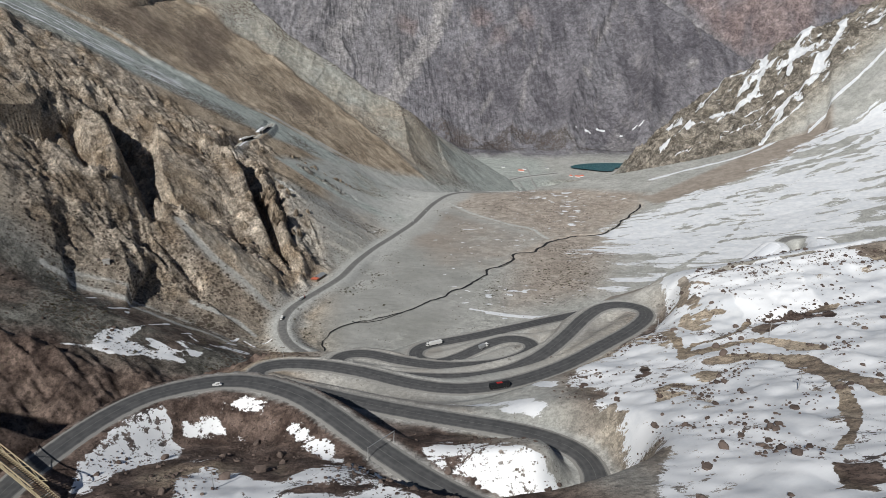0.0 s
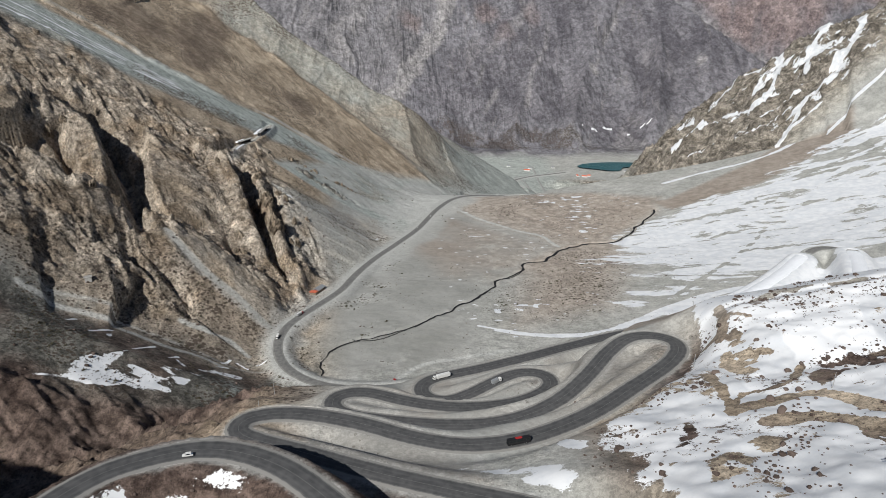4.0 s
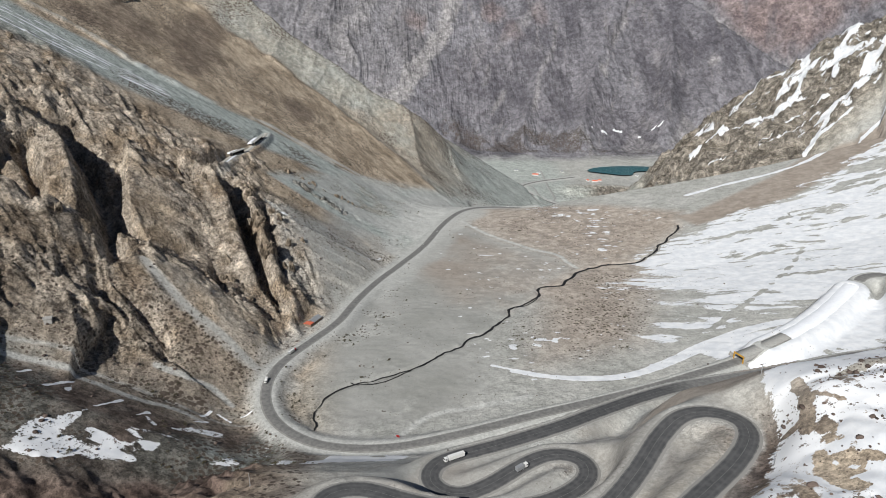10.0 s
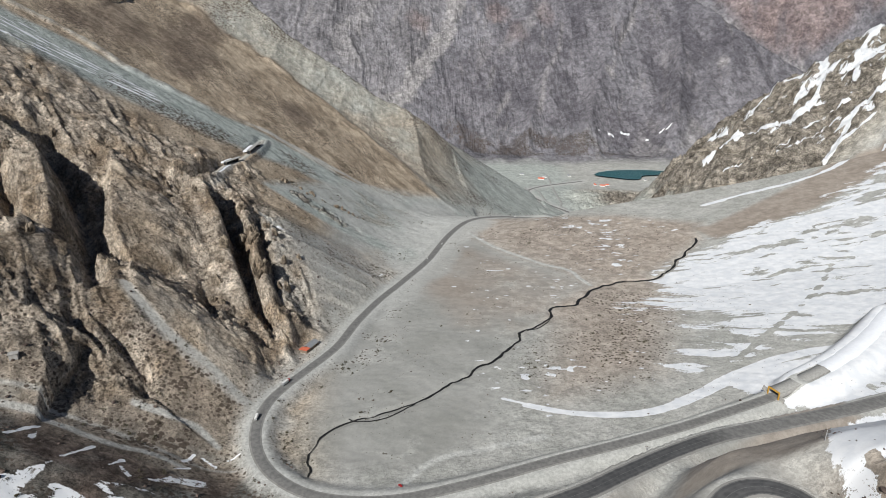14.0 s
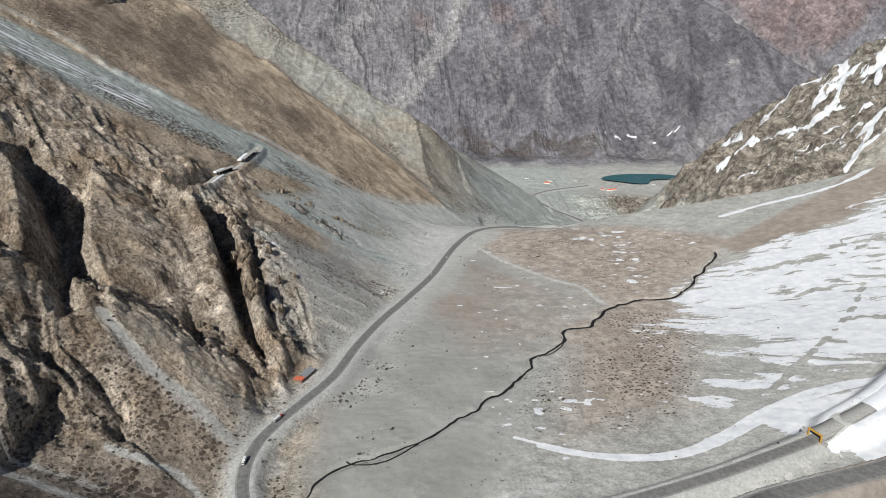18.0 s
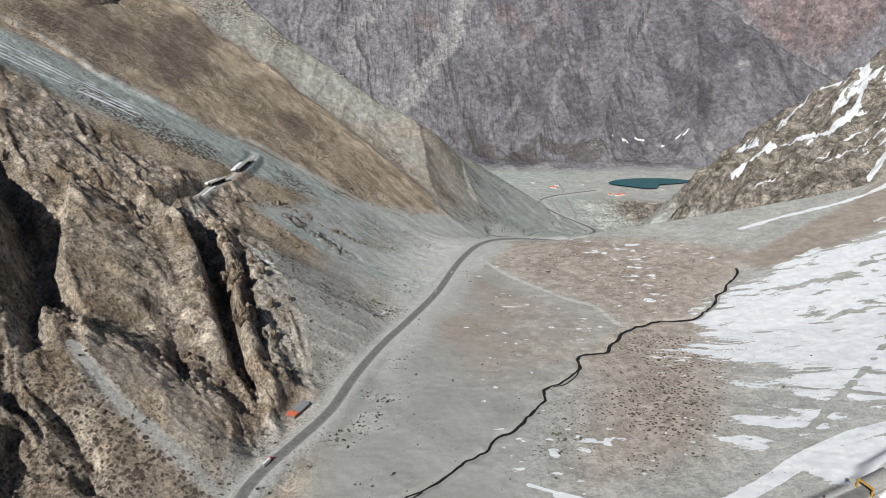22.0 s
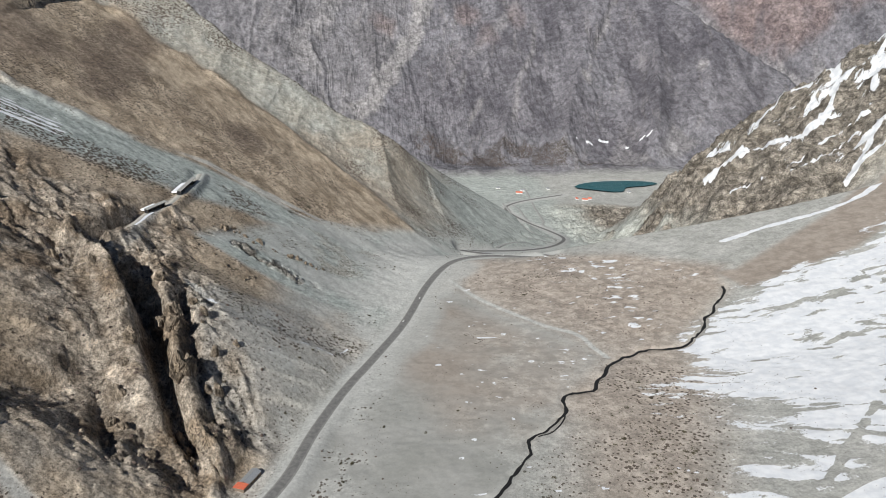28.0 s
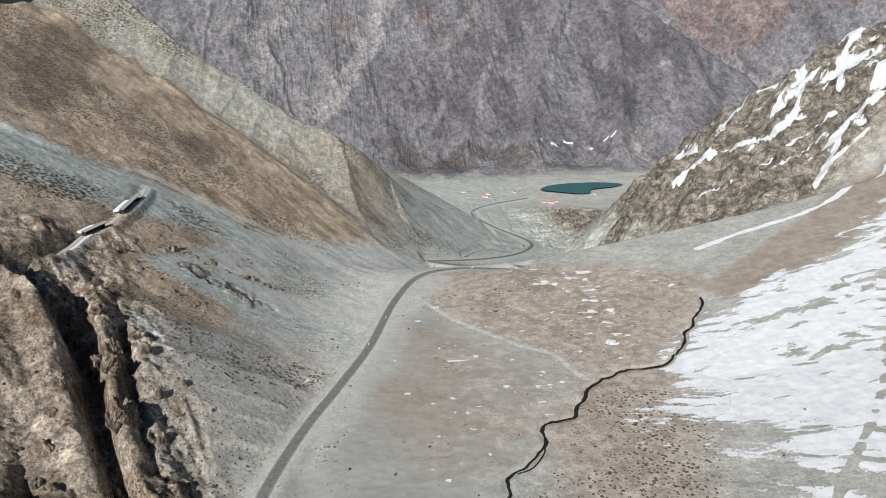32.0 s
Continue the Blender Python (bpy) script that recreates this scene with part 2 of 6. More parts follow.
def crag_material():
    s = Shade("weathered_cliff_rock", 0.94)
    crag, n12, n3, n1 = s.noise(0.06, 9, 0.7, warp=0.8), s.noise(0.08, 5), s.noise(0.35, 7, 0.75), s.noise(1.2, 5, 0.75)
    c = s.mix(s.ramp(crag, 0.34, 0.64), (0.19, 0.15, 0.11), (0.44, 0.37, 0.29))
    c = s.mix(s.math("MULTIPLY", s.own(), 0.4), c, (0.27, 0.205, 0.14))
    v = s.math("ADD", 0.45, s.math("MULTIPLY", s.ramp(s.math("ADD", s.math("MULTIPLY", n3, 0.55), s.math("MULTIPLY", n1, 0.45)), 0.4, 0.6), 0.9))
    line = s.ramp(s.math("ABSOLUTE", s.math("SUBTRACT", s.noise(0.09, 7, 0.68, warp=1.3), 0.5)), 0.03, 0.0)
    v = s.math("MULTIPLY", v, s.math("SUBTRACT", 1.0, s.math("MULTIPLY", line, 0.6)))
    c = s.mix(1.0, c, v, "MULTIPLY")
    return s.done(c, s.bump(s.math("ADD", n3, s.math("MULTIPLY", n1, 0.5)), 2.6, 1.0, s.bump(n12, 3.0, 0.7)))


def rock_material():
    s = Shade("loose_rock", 0.92)
    n, f, r = s.noise(0.5, 6, 0.6), s.noise(3.0, 4), s.island()
    c = s.mix(r, (0.06, 0.043, 0.036), (0.15, 0.115, 0.098))
    c = s.mix(s.ramp(n, 0.4, 0.7), c, (0.09, 0.068, 0.058))
    return s.done(c, s.bump(s.math("ADD", n, s.math("MULTIPLY", f, 0.3)), 0.3, 0.8))


def shrub_material():
    s = Shade("dry_shrub", 0.95)
    c = s.mix(s.island(), (0.05, 0.042, 0.028), (0.11, 0.09, 0.06))
    return s.done(s.mix(s.noise(2.0), c, (0.08, 0.075, 0.045)))


def water_material(name, color, rough, wave):
    s = Shade(name, rough)
    n = s.noise(wave, 3)
    s.out.inputs["Specular IOR Level"].default_value = 0.5
    return s.done(s.mix(s.noise(0.01, 2), color, tuple(1.25 * c for c in color)), s.bump(n, 0.05, 0.4))


ROCK, SHRUB, CRAG = rock_material(), shrub_material(), crag_material()
LAKE_WATER = water_material("teal_lake_water", (0.004, 0.085, 0.1), 0.25, 0.3)
STREAM_WATER = water_material("dark_stream_water", (0.012, 0.011, 0.01), 0.6, 1.0)

# ---- the lie of the land ----
def lattice(n, seed):
    return np.random.RandomState(seed).rand(n, n).astype(np.float32)


LAT = [lattice(256, 11 + i) for i in range(4)]


def vnoise(x, y, k=0):
    """Smooth value noise, 0 to 1, with cells of one unit."""
    xf, yf = np.floor(x), np.floor(y)
    xi, yi = xf.astype(np.int32), yf.astype(np.int32)
    u, v = x - xf, y - yf
    u, v = u * u * u * (u * (6 * u - 15) + 10), v * v * v * (v * (6 * v - 15) + 10)
    a = LAT[k % 4]
    x0, x1, y0, y1 = xi & 255, (xi + 1) & 255, yi & 255, (yi + 1) & 255
    return (a[x0, y0] * (1 - u) + a[x1, y0] * u) * (1 - v) + (a[x0, y1] * (1 - u) + a[x1, y1] * u) * v


def grid_noise(f, ox, oy, k):
    """vnoise over the whole ground grid, row by row and column by column."""
    def split(v):
        fl = np.floor(v)
        u = (v - fl).astype(np.float32)
        i = fl.astype(np.int64) & 255
        return i, (i + 1) & 255, u * u * u * (u * (6 * u - 15) + 10)
    x0, x1, u = split(XS * f + ox)
    y0, y1, v = split(YS * f + oy)
    a = LAT[k % 4].T
    rows = a[:, x0] * (1 - u) + a[:, x1] * u
    return rows[y0] * (1 - v)[:, None] + rows[y1] * v[:, None]


def layer(x, y, f, ox, oy, k):
    if x is GX and y is GY:
        return grid_noise(f, ox, oy, k)
    return vnoise(x * f + ox, y * f + oy, k)


def fbm(x, y, size, octaves=5, k=0, gain=0.5):
    """Layered noise, about -1 to 1, with its largest cells of that many metres."""
    total, amp, norm = 0, 1.0, 0.0
    for i in range(octaves):
        f = 2.03 ** i / size
        total = total + amp * (2 * layer(x, y, f, 17.3 * i, -9.1 * i, k + i) - 1)
        norm += amp
        amp *= gain
    return total / norm


def ridged(x, y, size, octaves=5, k=0, gain=0.55):
    """Noise with sharp crests, 0 to 1."""
    total, amp, norm = 0, 1.0, 0.0
    for i in range(octaves):
        f = 2.07 ** i / size
        total = total + amp * (1 - np.abs(2 * layer(x, y, f, 31.7 * i, 5.9 * i, k + i) - 1)) ** 2
        norm += amp
        amp *= gain
    return total / norm


def blocks(x, y, size, k=0):
    """Cellular noise: a height of its own for each cell, and 0 at the gaps between cells to 1 inside them."""
    x, y = x / size, y / size
    xi, yi = np.floor(x).astype(np.int64), np.floor(y).astype(np.int64)
    d1, d2, val = np.full(np.shape(x), 9.0, np.float32), np.full(np.shape(x), 9.0, np.float32), np.zeros(np.shape(x), np.float32)
    for i in (-1, 0, 1):
        for j in (-1, 0, 1):
            cx, cy = (xi + i) & 255, (yi + j) & 255
            d = (xi + i + LAT[k % 4][cx, cy] - x) ** 2 + (yi + j + LAT[(k + 1) % 4][cx, cy] - y) ** 2
            m = d < d1
            d2 = np.where(m, d1, np.minimum(d2, d))
            val = np.where(m, LAT[(k + 2) % 4][cx, cy], val)
            d1 = np.where(m, d, d1)
    return val, np.clip((np.sqrt(d2) - np.sqrt(d1)) / 0.35, 0, 1)


def step(a, b, x):
    t = np.clip((x - a) / (b - a), 0, 1)
    return t * t * (3 - 2 * t)


def smax(a, b, k):
    h = np.clip(0.5 + 0.5 * (a - b) / k, 0, 1)
    return b * (1 - h) + a * h + k * h * (1 - h)


def smin(a, b, k):
    return -smax(-a, -b, k)


def along(x, y, line):
    """Distance to a polyline, and its own third value (a height) at the nearest place; side: + to its left."""
    best = np.full(np.shape(x), 1e18, np.float32)
    val = np.zeros(np.shape(x), np.float32)
    side = np.zeros(np.shape(x), np.float32)
    for p, q in zip(line[:-1], line[1:]):
        dx, dy = q[0] - p[0], q[1] - p[1]
        t = np.clip(((x - p[0]) * dx + (y - p[1]) * dy) / (dx * dx + dy * dy), 0, 1)
        d2 = (x - p[0] - t * dx) ** 2 + (y - p[1] - t * dy) ** 2
        m = d2 < best
        best = np.where(m, d2, best)
        val = np.where(m, p[2] + t * (q[2] - p[2]), val)
        side = np.where(m, np.sign(dx * (y - p[1]) - dy * (x - p[0])), side)
    return np.sqrt(best), val, side


# crests: (x, y, z) along the line; the second number pair in MASSIFS is the fall to its far and near side
CREST_CLIFF = [(-1000, 1000, 640), (-640, 1130, 352), (-470, 1170, 238), (-380, 1165, 196), (-322, 1124, 172), (-300, 1092, 156), (-278, 1050, 128), (-256, 1010, 98), (-237, 984, 70), (-214, 958, 38)]
CREST_CLIFF2 = [(-1000, 860, 640), (-700, 990, 420), (-560, 1050, 300), (-510, 1050, 262), (-472, 1012, 246), (-438, 956, 222), (-414, 908, 184), (-398, 872, 140), (-378, 830, 96)]
CREST_DOME = [(-500, 1150, 238), (-440, 1120, 222), (-412, 1045, 202), (-390, 988, 180), (-362, 952, 136), (-332, 930, 90)]
CREST_CLIFF3 = [(-1000, 560, 560), (-620, 760, 360), (-490, 850, 255), (-430, 885, 212), (-395, 900, 175)]
CREST_CLIFF4 = [(-318, 1200, 142), (-296, 1165, 138), (-272, 1122, 126), (-258, 1085, 115), (-246, 1056, 103), (-231, 1024, 85), (-219, 1004, 69), (-205, 982, 48)]
CREST_CLIFF5 = [(-420, 760, 150), (-380, 800, 146), (-345, 812, 112), (-318, 800, 84)]
CREST_BEHIND = [(-1200, -200, 900), (-700, 80, 520), (-430, 215, 340), (-300, 285, 256), (-240, 330, 196), (-208, 352, 166)]
CREST_LEFT = [(-1700, 1800, 1180), (-742, 2260, 543), (-520, 2180, 383), (-426, 2150, 305), (-305, 2130, 219), (-195, 2100, 151), (-86, 2080, 100), (24, 2110, 0), (125, 2150, -105), (219, 2200, -195), (320, 2300, -300)]
CREST_TOP = [(-1000, 1130, 560), (-700, 1240, 345), (-600, 1255, 292), (-540, 1240, 258), (-480, 1225, 222), (-425, 1222, 186), (-385, 1235, 150)]
CREST_RIGHT = [(2300, 1250, 1050), (1600, 1700, 620), (1164, 1970, 361), (1092, 2000, 318), (978, 2040, 229), (865, 2100, 124), (775, 2170, 11), (692, 2250, -115), (640, 2330, -215), (580, 2400, -310)]
CREST_FAR = [(-1900, 4100, 700), (-1457, 4200, 560), (-1083, 4400, 520), (-583, 4600, 560), (-38, 4750, 570), (457, 4750, 570), (965, 4700, 590)]
CREST_MID = [(1920, 3950, 26), (1654, 4080, 194), (1494, 4300, 336), (1286, 4550, 529), (965, 4650, 563), (644, 4500, 313), (430, 4350, 154), (223, 4200, 8), (26, 4050, -131), (-115, 3900, -220)]
CREST_RED = [(1513, 4720, 560), (1795, 4520, 500), (2072, 4380, 470), (2472, 4120, 450), (2700, 3950, 450)]
FAR_SPURS = ([(-3, 4700, 467), (47, 4450, 180), (-88, 4250, 19), (-260, 4050, -99)], [(-445, 4550, 465), (-558, 4250, 161), (-658, 4000, -1)], [(1000, 4500, 420), (980, 4200, 170), (860, 3900, -40), (740, 3600, -250)],
             [(1400, 4350, 330), (1330, 4050, 110), (1260, 3800, -80), (1180, 3550, -270)], [(644, 4400, 230), (620, 4100, 20), (520, 3850, -160), (440, 3620, -290)])
MASSIFS = ((CREST_CLIFF, 2.6, .74, 6), (CREST_DOME, .7, 2.2, 10), (CREST_CLIFF2, 2.4, .5, 6), (CREST_CLIFF3, .8, .75, 14), (CREST_CLIFF4, .7, 1.9, 6), (CREST_CLIFF5, 1.5, .6, 8), (CREST_BEHIND, .95, .8, 14), (CREST_LEFT, .75, .62, 25), (CREST_TOP, .8, .62, 10), (CREST_RIGHT, .62, .64, 25), (CREST_FAR, .8, .85, 40), (CREST_MID, .8, .8, 30), (CREST_RED, 2.0, 2.0, 30))

CLEFTS = (([(-520, 1105, 0), (-478, 1070, 0), (-448, 1020, 0), (-414, 965, 0), (-390, 916, 0), (-368, 880, 0)], 24, 11), ([(-322, 1150, 0), (-298, 1118, 0), (-274, 1066, 0), (-252, 1020, 0), (-228, 986, 0)], 28, 11),
          ([(-330, 835, 0), (-300, 812, 0), (-290, 790, 0)], 14, 9), ([(-520, 1000, 0), (-486, 960, 0), (-455, 915, 0), (-440, 880, 0)], 26, 9), ([(-300, 1000, 0), (-285, 965, 0), (-268, 935, 0)], 9, 6), ([(-272, 1162, 0), (-250, 1110, 0), (-236, 1070, 0), (-219, 1035, 0), (-204, 1008, 0)], 17, 6.5))


def ground(x, y):
    """The height of the bare ground, before roads are cut into it."""
    # floor of the upper valley, its lip, the drop to the lower valley
    floor = 3 - 0.06 * (y - 950) + 10 * np.exp(-((x - 260) / 130) ** 2 - ((y - 1480) / 110) ** 2)
    lower = np.interp(y, [1500, 1620, 1800, 2100, 2500, 3000, 3400, 3600], [10, -42, -140, -255, -335, -372, -372, -360])
    base = np.where(y > 1450, smin(floor, lower, 30), floor)
    # fan of the snowfield, rising to the right
    fan = -20 + 0.17 * (x - 300) + 0.00012 * np.clip(x - 500, 0, None) ** 2 - 0.02 * (y - 1300) + 0.1 * np.clip(1150 - y, 0, None)
    fan = np.where(y > 1600, fan - 0.5 * (y - 1600), fan)
    z = smax(base, fan, 20)
    # slope under the camera, which carries the bends
    near = np.interp(y, [0, 150, 230, 267, 300, 340, 400, 456, 522, 550, 580, 610, 640, 690, 760, 1000], [335, 272, 236, 220, 206, 193, 174, 154, 131, 114, 90, 66, 46, 20, 2, -40])
    near = near + step(170, 225, x) * np.interp(y, [415, 470, 505, 525, 560, 610], [0, 19, 28, 25, 9, 0])
    near = near + step(125, 175, x) * step(430, 340, x) * np.interp(y, [518, 550, 580, 610, 645], [0, 22, 33, 27, 0])
    near = near + 0.2 * np.clip(x - 10, 0, None) * step(900, 520, y) - 0.42 * np.clip(-x - 135, 0, None)
    z = np.where(y < 1100, smax(z, near, 14), z)
    # slopes on the left side of the valley
    fall = np.interp(y, [700, 1150], [.46, .62])
    left = fall * (np.interp(y, [500, 650, 730, 900, 970, 1120], [-130, -130, -196, -206, -172, -130]) - x) + np.interp(y, [500, 950, 1600, 2400], [14, 10, 0, 72])
    left_k = np.interp(y, [1000, 1400], [14, 40])
    z = smax(z, np.where(y > 2300, left - 0.9 * (y - 2300), np.where(y < 560, left - 0.4 * (560 - y), left)), left_k)
    bx, by = x + 20 * fbm(x, y, 150, 4, 1), y + 20 * fbm(x, y, 150, 4, 3)
    for crest, far, close, k in MASSIFS:
        d, h, s = along(bx, by, crest) if k > 20 else along(x, y, crest)
        z = smax(z, h - np.where(s > 0, far, close) * d, k)
    for spur in FAR_SPURS:
        d, h, s = along(bx, by, spur)
        z = np.where(y > 3300, smax(z, h - .95 * d, 40), z)
    for cleft, depth, wide in CLEFTS:
        z = z - depth * np.exp(-(along(x, y, cleft)[0] / wide) ** 2)
    return z


# the road, from the far valley up to the camera: x, y, z of its crown
ROAD_FAR = [(620, 3040, -370), (430, 2950, -367), (359, 2845, -361), (400, 2659, -347), (454, 2537, -338), (470, 2400, -312), (430, 2260, -275), (360, 2140, -242), (260, 2015, -198), (140, 1895, -148),
            (106, 1850, -128), (160, 1745, -97), (238, 1645, -60), (256, 1612, -50), (228, 1594, -45), (130, 1602, -42), (62, 1562, -35), (16, 1458, -27), (-24, 1310, -19), (-61, 1205, -11), (-94, 1118, -4), (-117, 1034, 4)]
ROAD_VALLEY = [(-132, 962, 10), (-154, 908, 14), (-174, 864, 17), (-185, 828, 19.5), (-186, 786, 22), (-175, 746, 23), (-153, 713, 24.5), (-121, 689, 26), (-85, 679, 27), (-43, 679, 28), (0, 689, 29.5),
               (44, 703, 31), (96, 722, 32), (157, 742, 33), (222, 765, 34.5), (271, 785, 36), (322, 807, 37)]
ROAD_GALLERY = [(322, 807, 37), (363, 825, 42), (409, 849, 47), (456, 882, 52), (508, 927, 58), (538, 955, 63)]
ROAD_TURN = [(556, 970, 65), (580, 972, 67), (592, 950, 69), (582, 915, 71), (545, 845, 72), (500, 790, 73)]
ROAD_BACK = [(466, 769, 73), (400, 745, 79), (340, 719, 85), (273, 693, 91), (228, 675, 96), (197, 659, 102), (154, 633, 108), (115, 605, 115)]
LOOP_LOW = [(85, 582, 121), (43, 560, 123.6), (9, 545, 125), (-6, 535, 127), (-12, 521, 128.4), (-6, 507, 130), (8, 500, 131.5), (28, 508, 133), (50, 524, 134.5), (69, 532, 136), (86, 526, 137.5), (89, 510, 139), (77, 494, 140.6), (58, 482, 142)]
LOOP_MID = [(35, 475, 143.7), (9, 473, 145), (-21, 478, 147), (-44, 486, 148), (-59, 486, 150), (-71, 477, 151.4), (-71, 464, 153), (-59, 452, 154.6), (-34, 443, 156), (1, 435, 158), (31, 433, 159.5), (58, 439, 161), (84, 455, 163),
            (107, 480, 164.5), (131, 512, 166), (150, 529, 167.7), (168, 530, 169.4), (181, 518, 171), (179, 501, 172.8), (161, 477, 174.5), (126, 445, 176)]
LOOP_HIGH = [(100, 421, 178), (73, 402, 179.4), (45, 388, 181), (15, 383, 182), (-14, 388, 184), (-44, 400, 185), (-75, 407, 186.7), (-97, 406, 188), (-111, 398, 189.6), (-112, 387, 191), (-99, 376, 192.8), (-78, 366, 194.6), (-49, 352, 196),
             (-19, 338, 198), (13, 325, 200), (43, 313, 202), (63, 302, 203.6), (76, 288, 205), (79, 270, 207), (72, 250, 209), (52, 238, 211), (30, 240, 212)]
ROAD_TOP = [(14, 249, 213), (0, 258, 215), (-16, 271, 216.5), (-33, 287, 218), (-51, 304, 220), (-69, 318, 222), (-89, 326, 223.6), (-108, 327, 225.4), (-126, 319, 227), (-142, 307, 229), (-153, 289, 230.7), (-161, 267, 232.5), (-166, 246, 234), (-168, 228, 236), (-166, 190, 239), (-150, 130, 243)]


def smooth_line(pts, gap):
    """A line through the points with no corners, in even steps."""
    p = np.array(pts, float)
    p = np.vstack([2 * p[0] - p[1], p, 2 * p[-1] - p[-2]])
    out = []
    for a, b, c, d in zip(p[:-3], p[1:-2], p[2:-1], p[3:]):
        n = max(1, int(np.hypot(*(c - b)[:2]) / gap))
        t = np.linspace(0, 1, n, endpoint=False)[:, None]
        out.append(0.5 * (2 * b + (c - a) * t + (2 * a - 5 * b + 4 * c - d) * t ** 2 + (3 * b - a - 3 * c + d) * t ** 3))
    out.append(p[-2:-1])
    return np.vstack(out)


def axis(*spans):
    """Grid lines: spans of (start, end, first step, last step)."""
    out = []
    for a, b, s0, s1 in spans:
        n = max(2, int(round(2 * (b - a) / (s0 + s1))))
        t = np.linspace(0, 1, n, endpoint=False)
        out.append(a + (b - a) * (s0 * t + (s1 - s0) * t * t / 2) / ((s0 + s1) / 2))
    out.append([spans[-1][1]])
    return np.concatenate(out)


XS = axis((-2400, -900, 26, 8), (-900, -560, 6, 2.2), (-560, -170, 1.7, 1.7), (-170, 620, 2.2, 2.2), (620, 1150, 2.6, 4.5), (1150, 2700, 5, 26))
YS = axis((-60, 140, 12, 2.4), (140, 780, 2.1, 2.1), (780, 1200, 1.7, 1.7), (1200, 1700, 2.1, 3.8), (1700, 2250, 3.8, 5), (2250, 3300, 6, 10), (3300, 4900, 9, 18))
GX, GY = (a.astype(np.float32) for a in np.meshgrid(XS, YS))
GZ = ground(GX, GY)


def near_line(line, reach, widths=None):
    """For each grid point within reach of a line: the distance to it, its height there and its half width."""
    dist, high, half = np.full(GX.shape, 1e9, np.float32), np.zeros(GX.shape, np.float32), np.zeros(GX.shape, np.float32)
    for i in range(len(line) - 1):
        p, q = line[i], line[i + 1]
        x0, x1 = np.searchsorted(XS, [min(p[0], q[0]) - reach, max(p[0], q[0]) + reach])
        y0, y1 = np.searchsorted(YS, [min(p[1], q[1]) - reach, max(p[1], q[1]) + reach])
        if x0 >= x1 or y0 >= y1:
            continue
        w = np.s_[y0:y1, x0:x1]
        dx, dy = q[0] - p[0], q[1] - p[1]
        t = np.clip(((GX[w] - p[0]) * dx + (GY[w] - p[1]) * dy) / (dx * dx + dy * dy + 1e-9), 0, 1)
        d = np.hypot(GX[w] - p[0] - t * dx, GY[w] - p[1] - t * dy)
        m = d < dist[w]
        dist[w] = np.where(m, d, dist[w])
        if len(p) > 2:
            high[w] = np.where(m, p[2] + t * (q[2] - p[2]), high[w])
        if widths is not None:
            half[w] = np.where(m, widths[i], half[w])
    return dist, high, half


def inside(pts, soft):
    """1 inside a polygon, 0 outside, with an edge that many metres wide."""
    x0, x1 = np.searchsorted(XS, [min(p[0] for p in pts) - soft, max(p[0] for p in pts) + soft])
    y0, y1 = np.searchsorted(YS, [min(p[1] for p in pts) - soft, max(p[1] for p in pts) + soft])
    w = np.s_[y0:y1, x0:x1]
    x, y = GX[w], GY[w]
    odd, best = np.zeros(x.shape, bool), np.full(x.shape, 1e9)
    for p, q in zip(pts, pts[1:] + pts[:1]):
        dx, dy = q[0] - p[0], q[1] - p[1]
        t = np.clip(((x - p[0]) * dx + (y - p[1]) * dy) / (dx * dx + dy * dy + 1e-9), 0, 1)
        best = np.minimum(best, np.hypot(x - p[0] - t * dx, y - p[1] - t * dy))
        odd ^= ((p[1] > y) != (q[1] > y)) & (x < dx * (y - p[1]) / (dy + 1e-12) + p[0])
    out = np.zeros(GX.shape, np.float32)
    out[w] = step(-soft / 2, soft / 2, np.where(odd, best, -best))
    return out


# what the ground is made of, by regions of the plan
near_side = step(1750, 1550, GY)
d_cliff = np.minimum(np.minimum(along(GX, GY, CREST_CLIFF)[0], along(GX, GY, CREST_CLIFF2)[0]), along(GX, GY, CREST_CLIFF3)[0])
d_cliff = np.minimum(d_cliff, along(GX, GY, CREST_TOP)[0])
wob = fbm(GX, GY, 90, 4, 1)
rock = step(125, 55, d_cliff + 45 * wob) * step(-140, -190, GX + 25 * wob) * step(680, 760, GY)
crag_low = inside([(560, 1880), (700, 1800), (900, 1760), (1060, 1800), (900, 2060), (700, 2260), (560, 2330)], 60) * step(-0.25, 0.15, wob)
right_hill = step(540, 440, along(GX, GY, CREST_RIGHT)[0]) * step(1560, 1680, GY - 0.25 * (GX - 500)) * step(430, 560, GX) * step(3000, 2800, GY)
rock = np.maximum(rock, np.maximum(crag_low, 0.97 * right_hill * step(570, 680, GX + 30 * wob)))
for line, wide in (([(-332, 1352, 0), (-301, 1370, 0), (-234, 1366, 0), (-165, 1358, 0)], 12), ([(-358, 1262, 0), (-352, 1310, 0), (-341, 1360, 0)], 14), ([(-420, 760, 0), (-380, 800, 0), (-345, 812, 0), (-318, 800, 0)], 40)):
    rock = np.maximum(rock, step(wide + 8, wide - 6, along(GX, GY, line)[0] + 14 * wob) * step(-0.25, 0.1, fbm(GX, GY, 25, 3, 2)))
far = step(3300, 3480, GY + 60 * wob)
left_hill = step(-120, -190, GX + 0.12 * (GY - 1000) * (GY < 1600)) * (1 - far)
channel = np.minimum(along(GX, GY, [(-1500, 1200, 0), (-736, 1385, 0), (-581, 1425, 0), (-408, 1490, 0), (-298, 1560, 0), (-166, 1630, 0), (-40, 1690, 0)])[0], 400)
grey = step(95, 55, channel + 25 * wob)
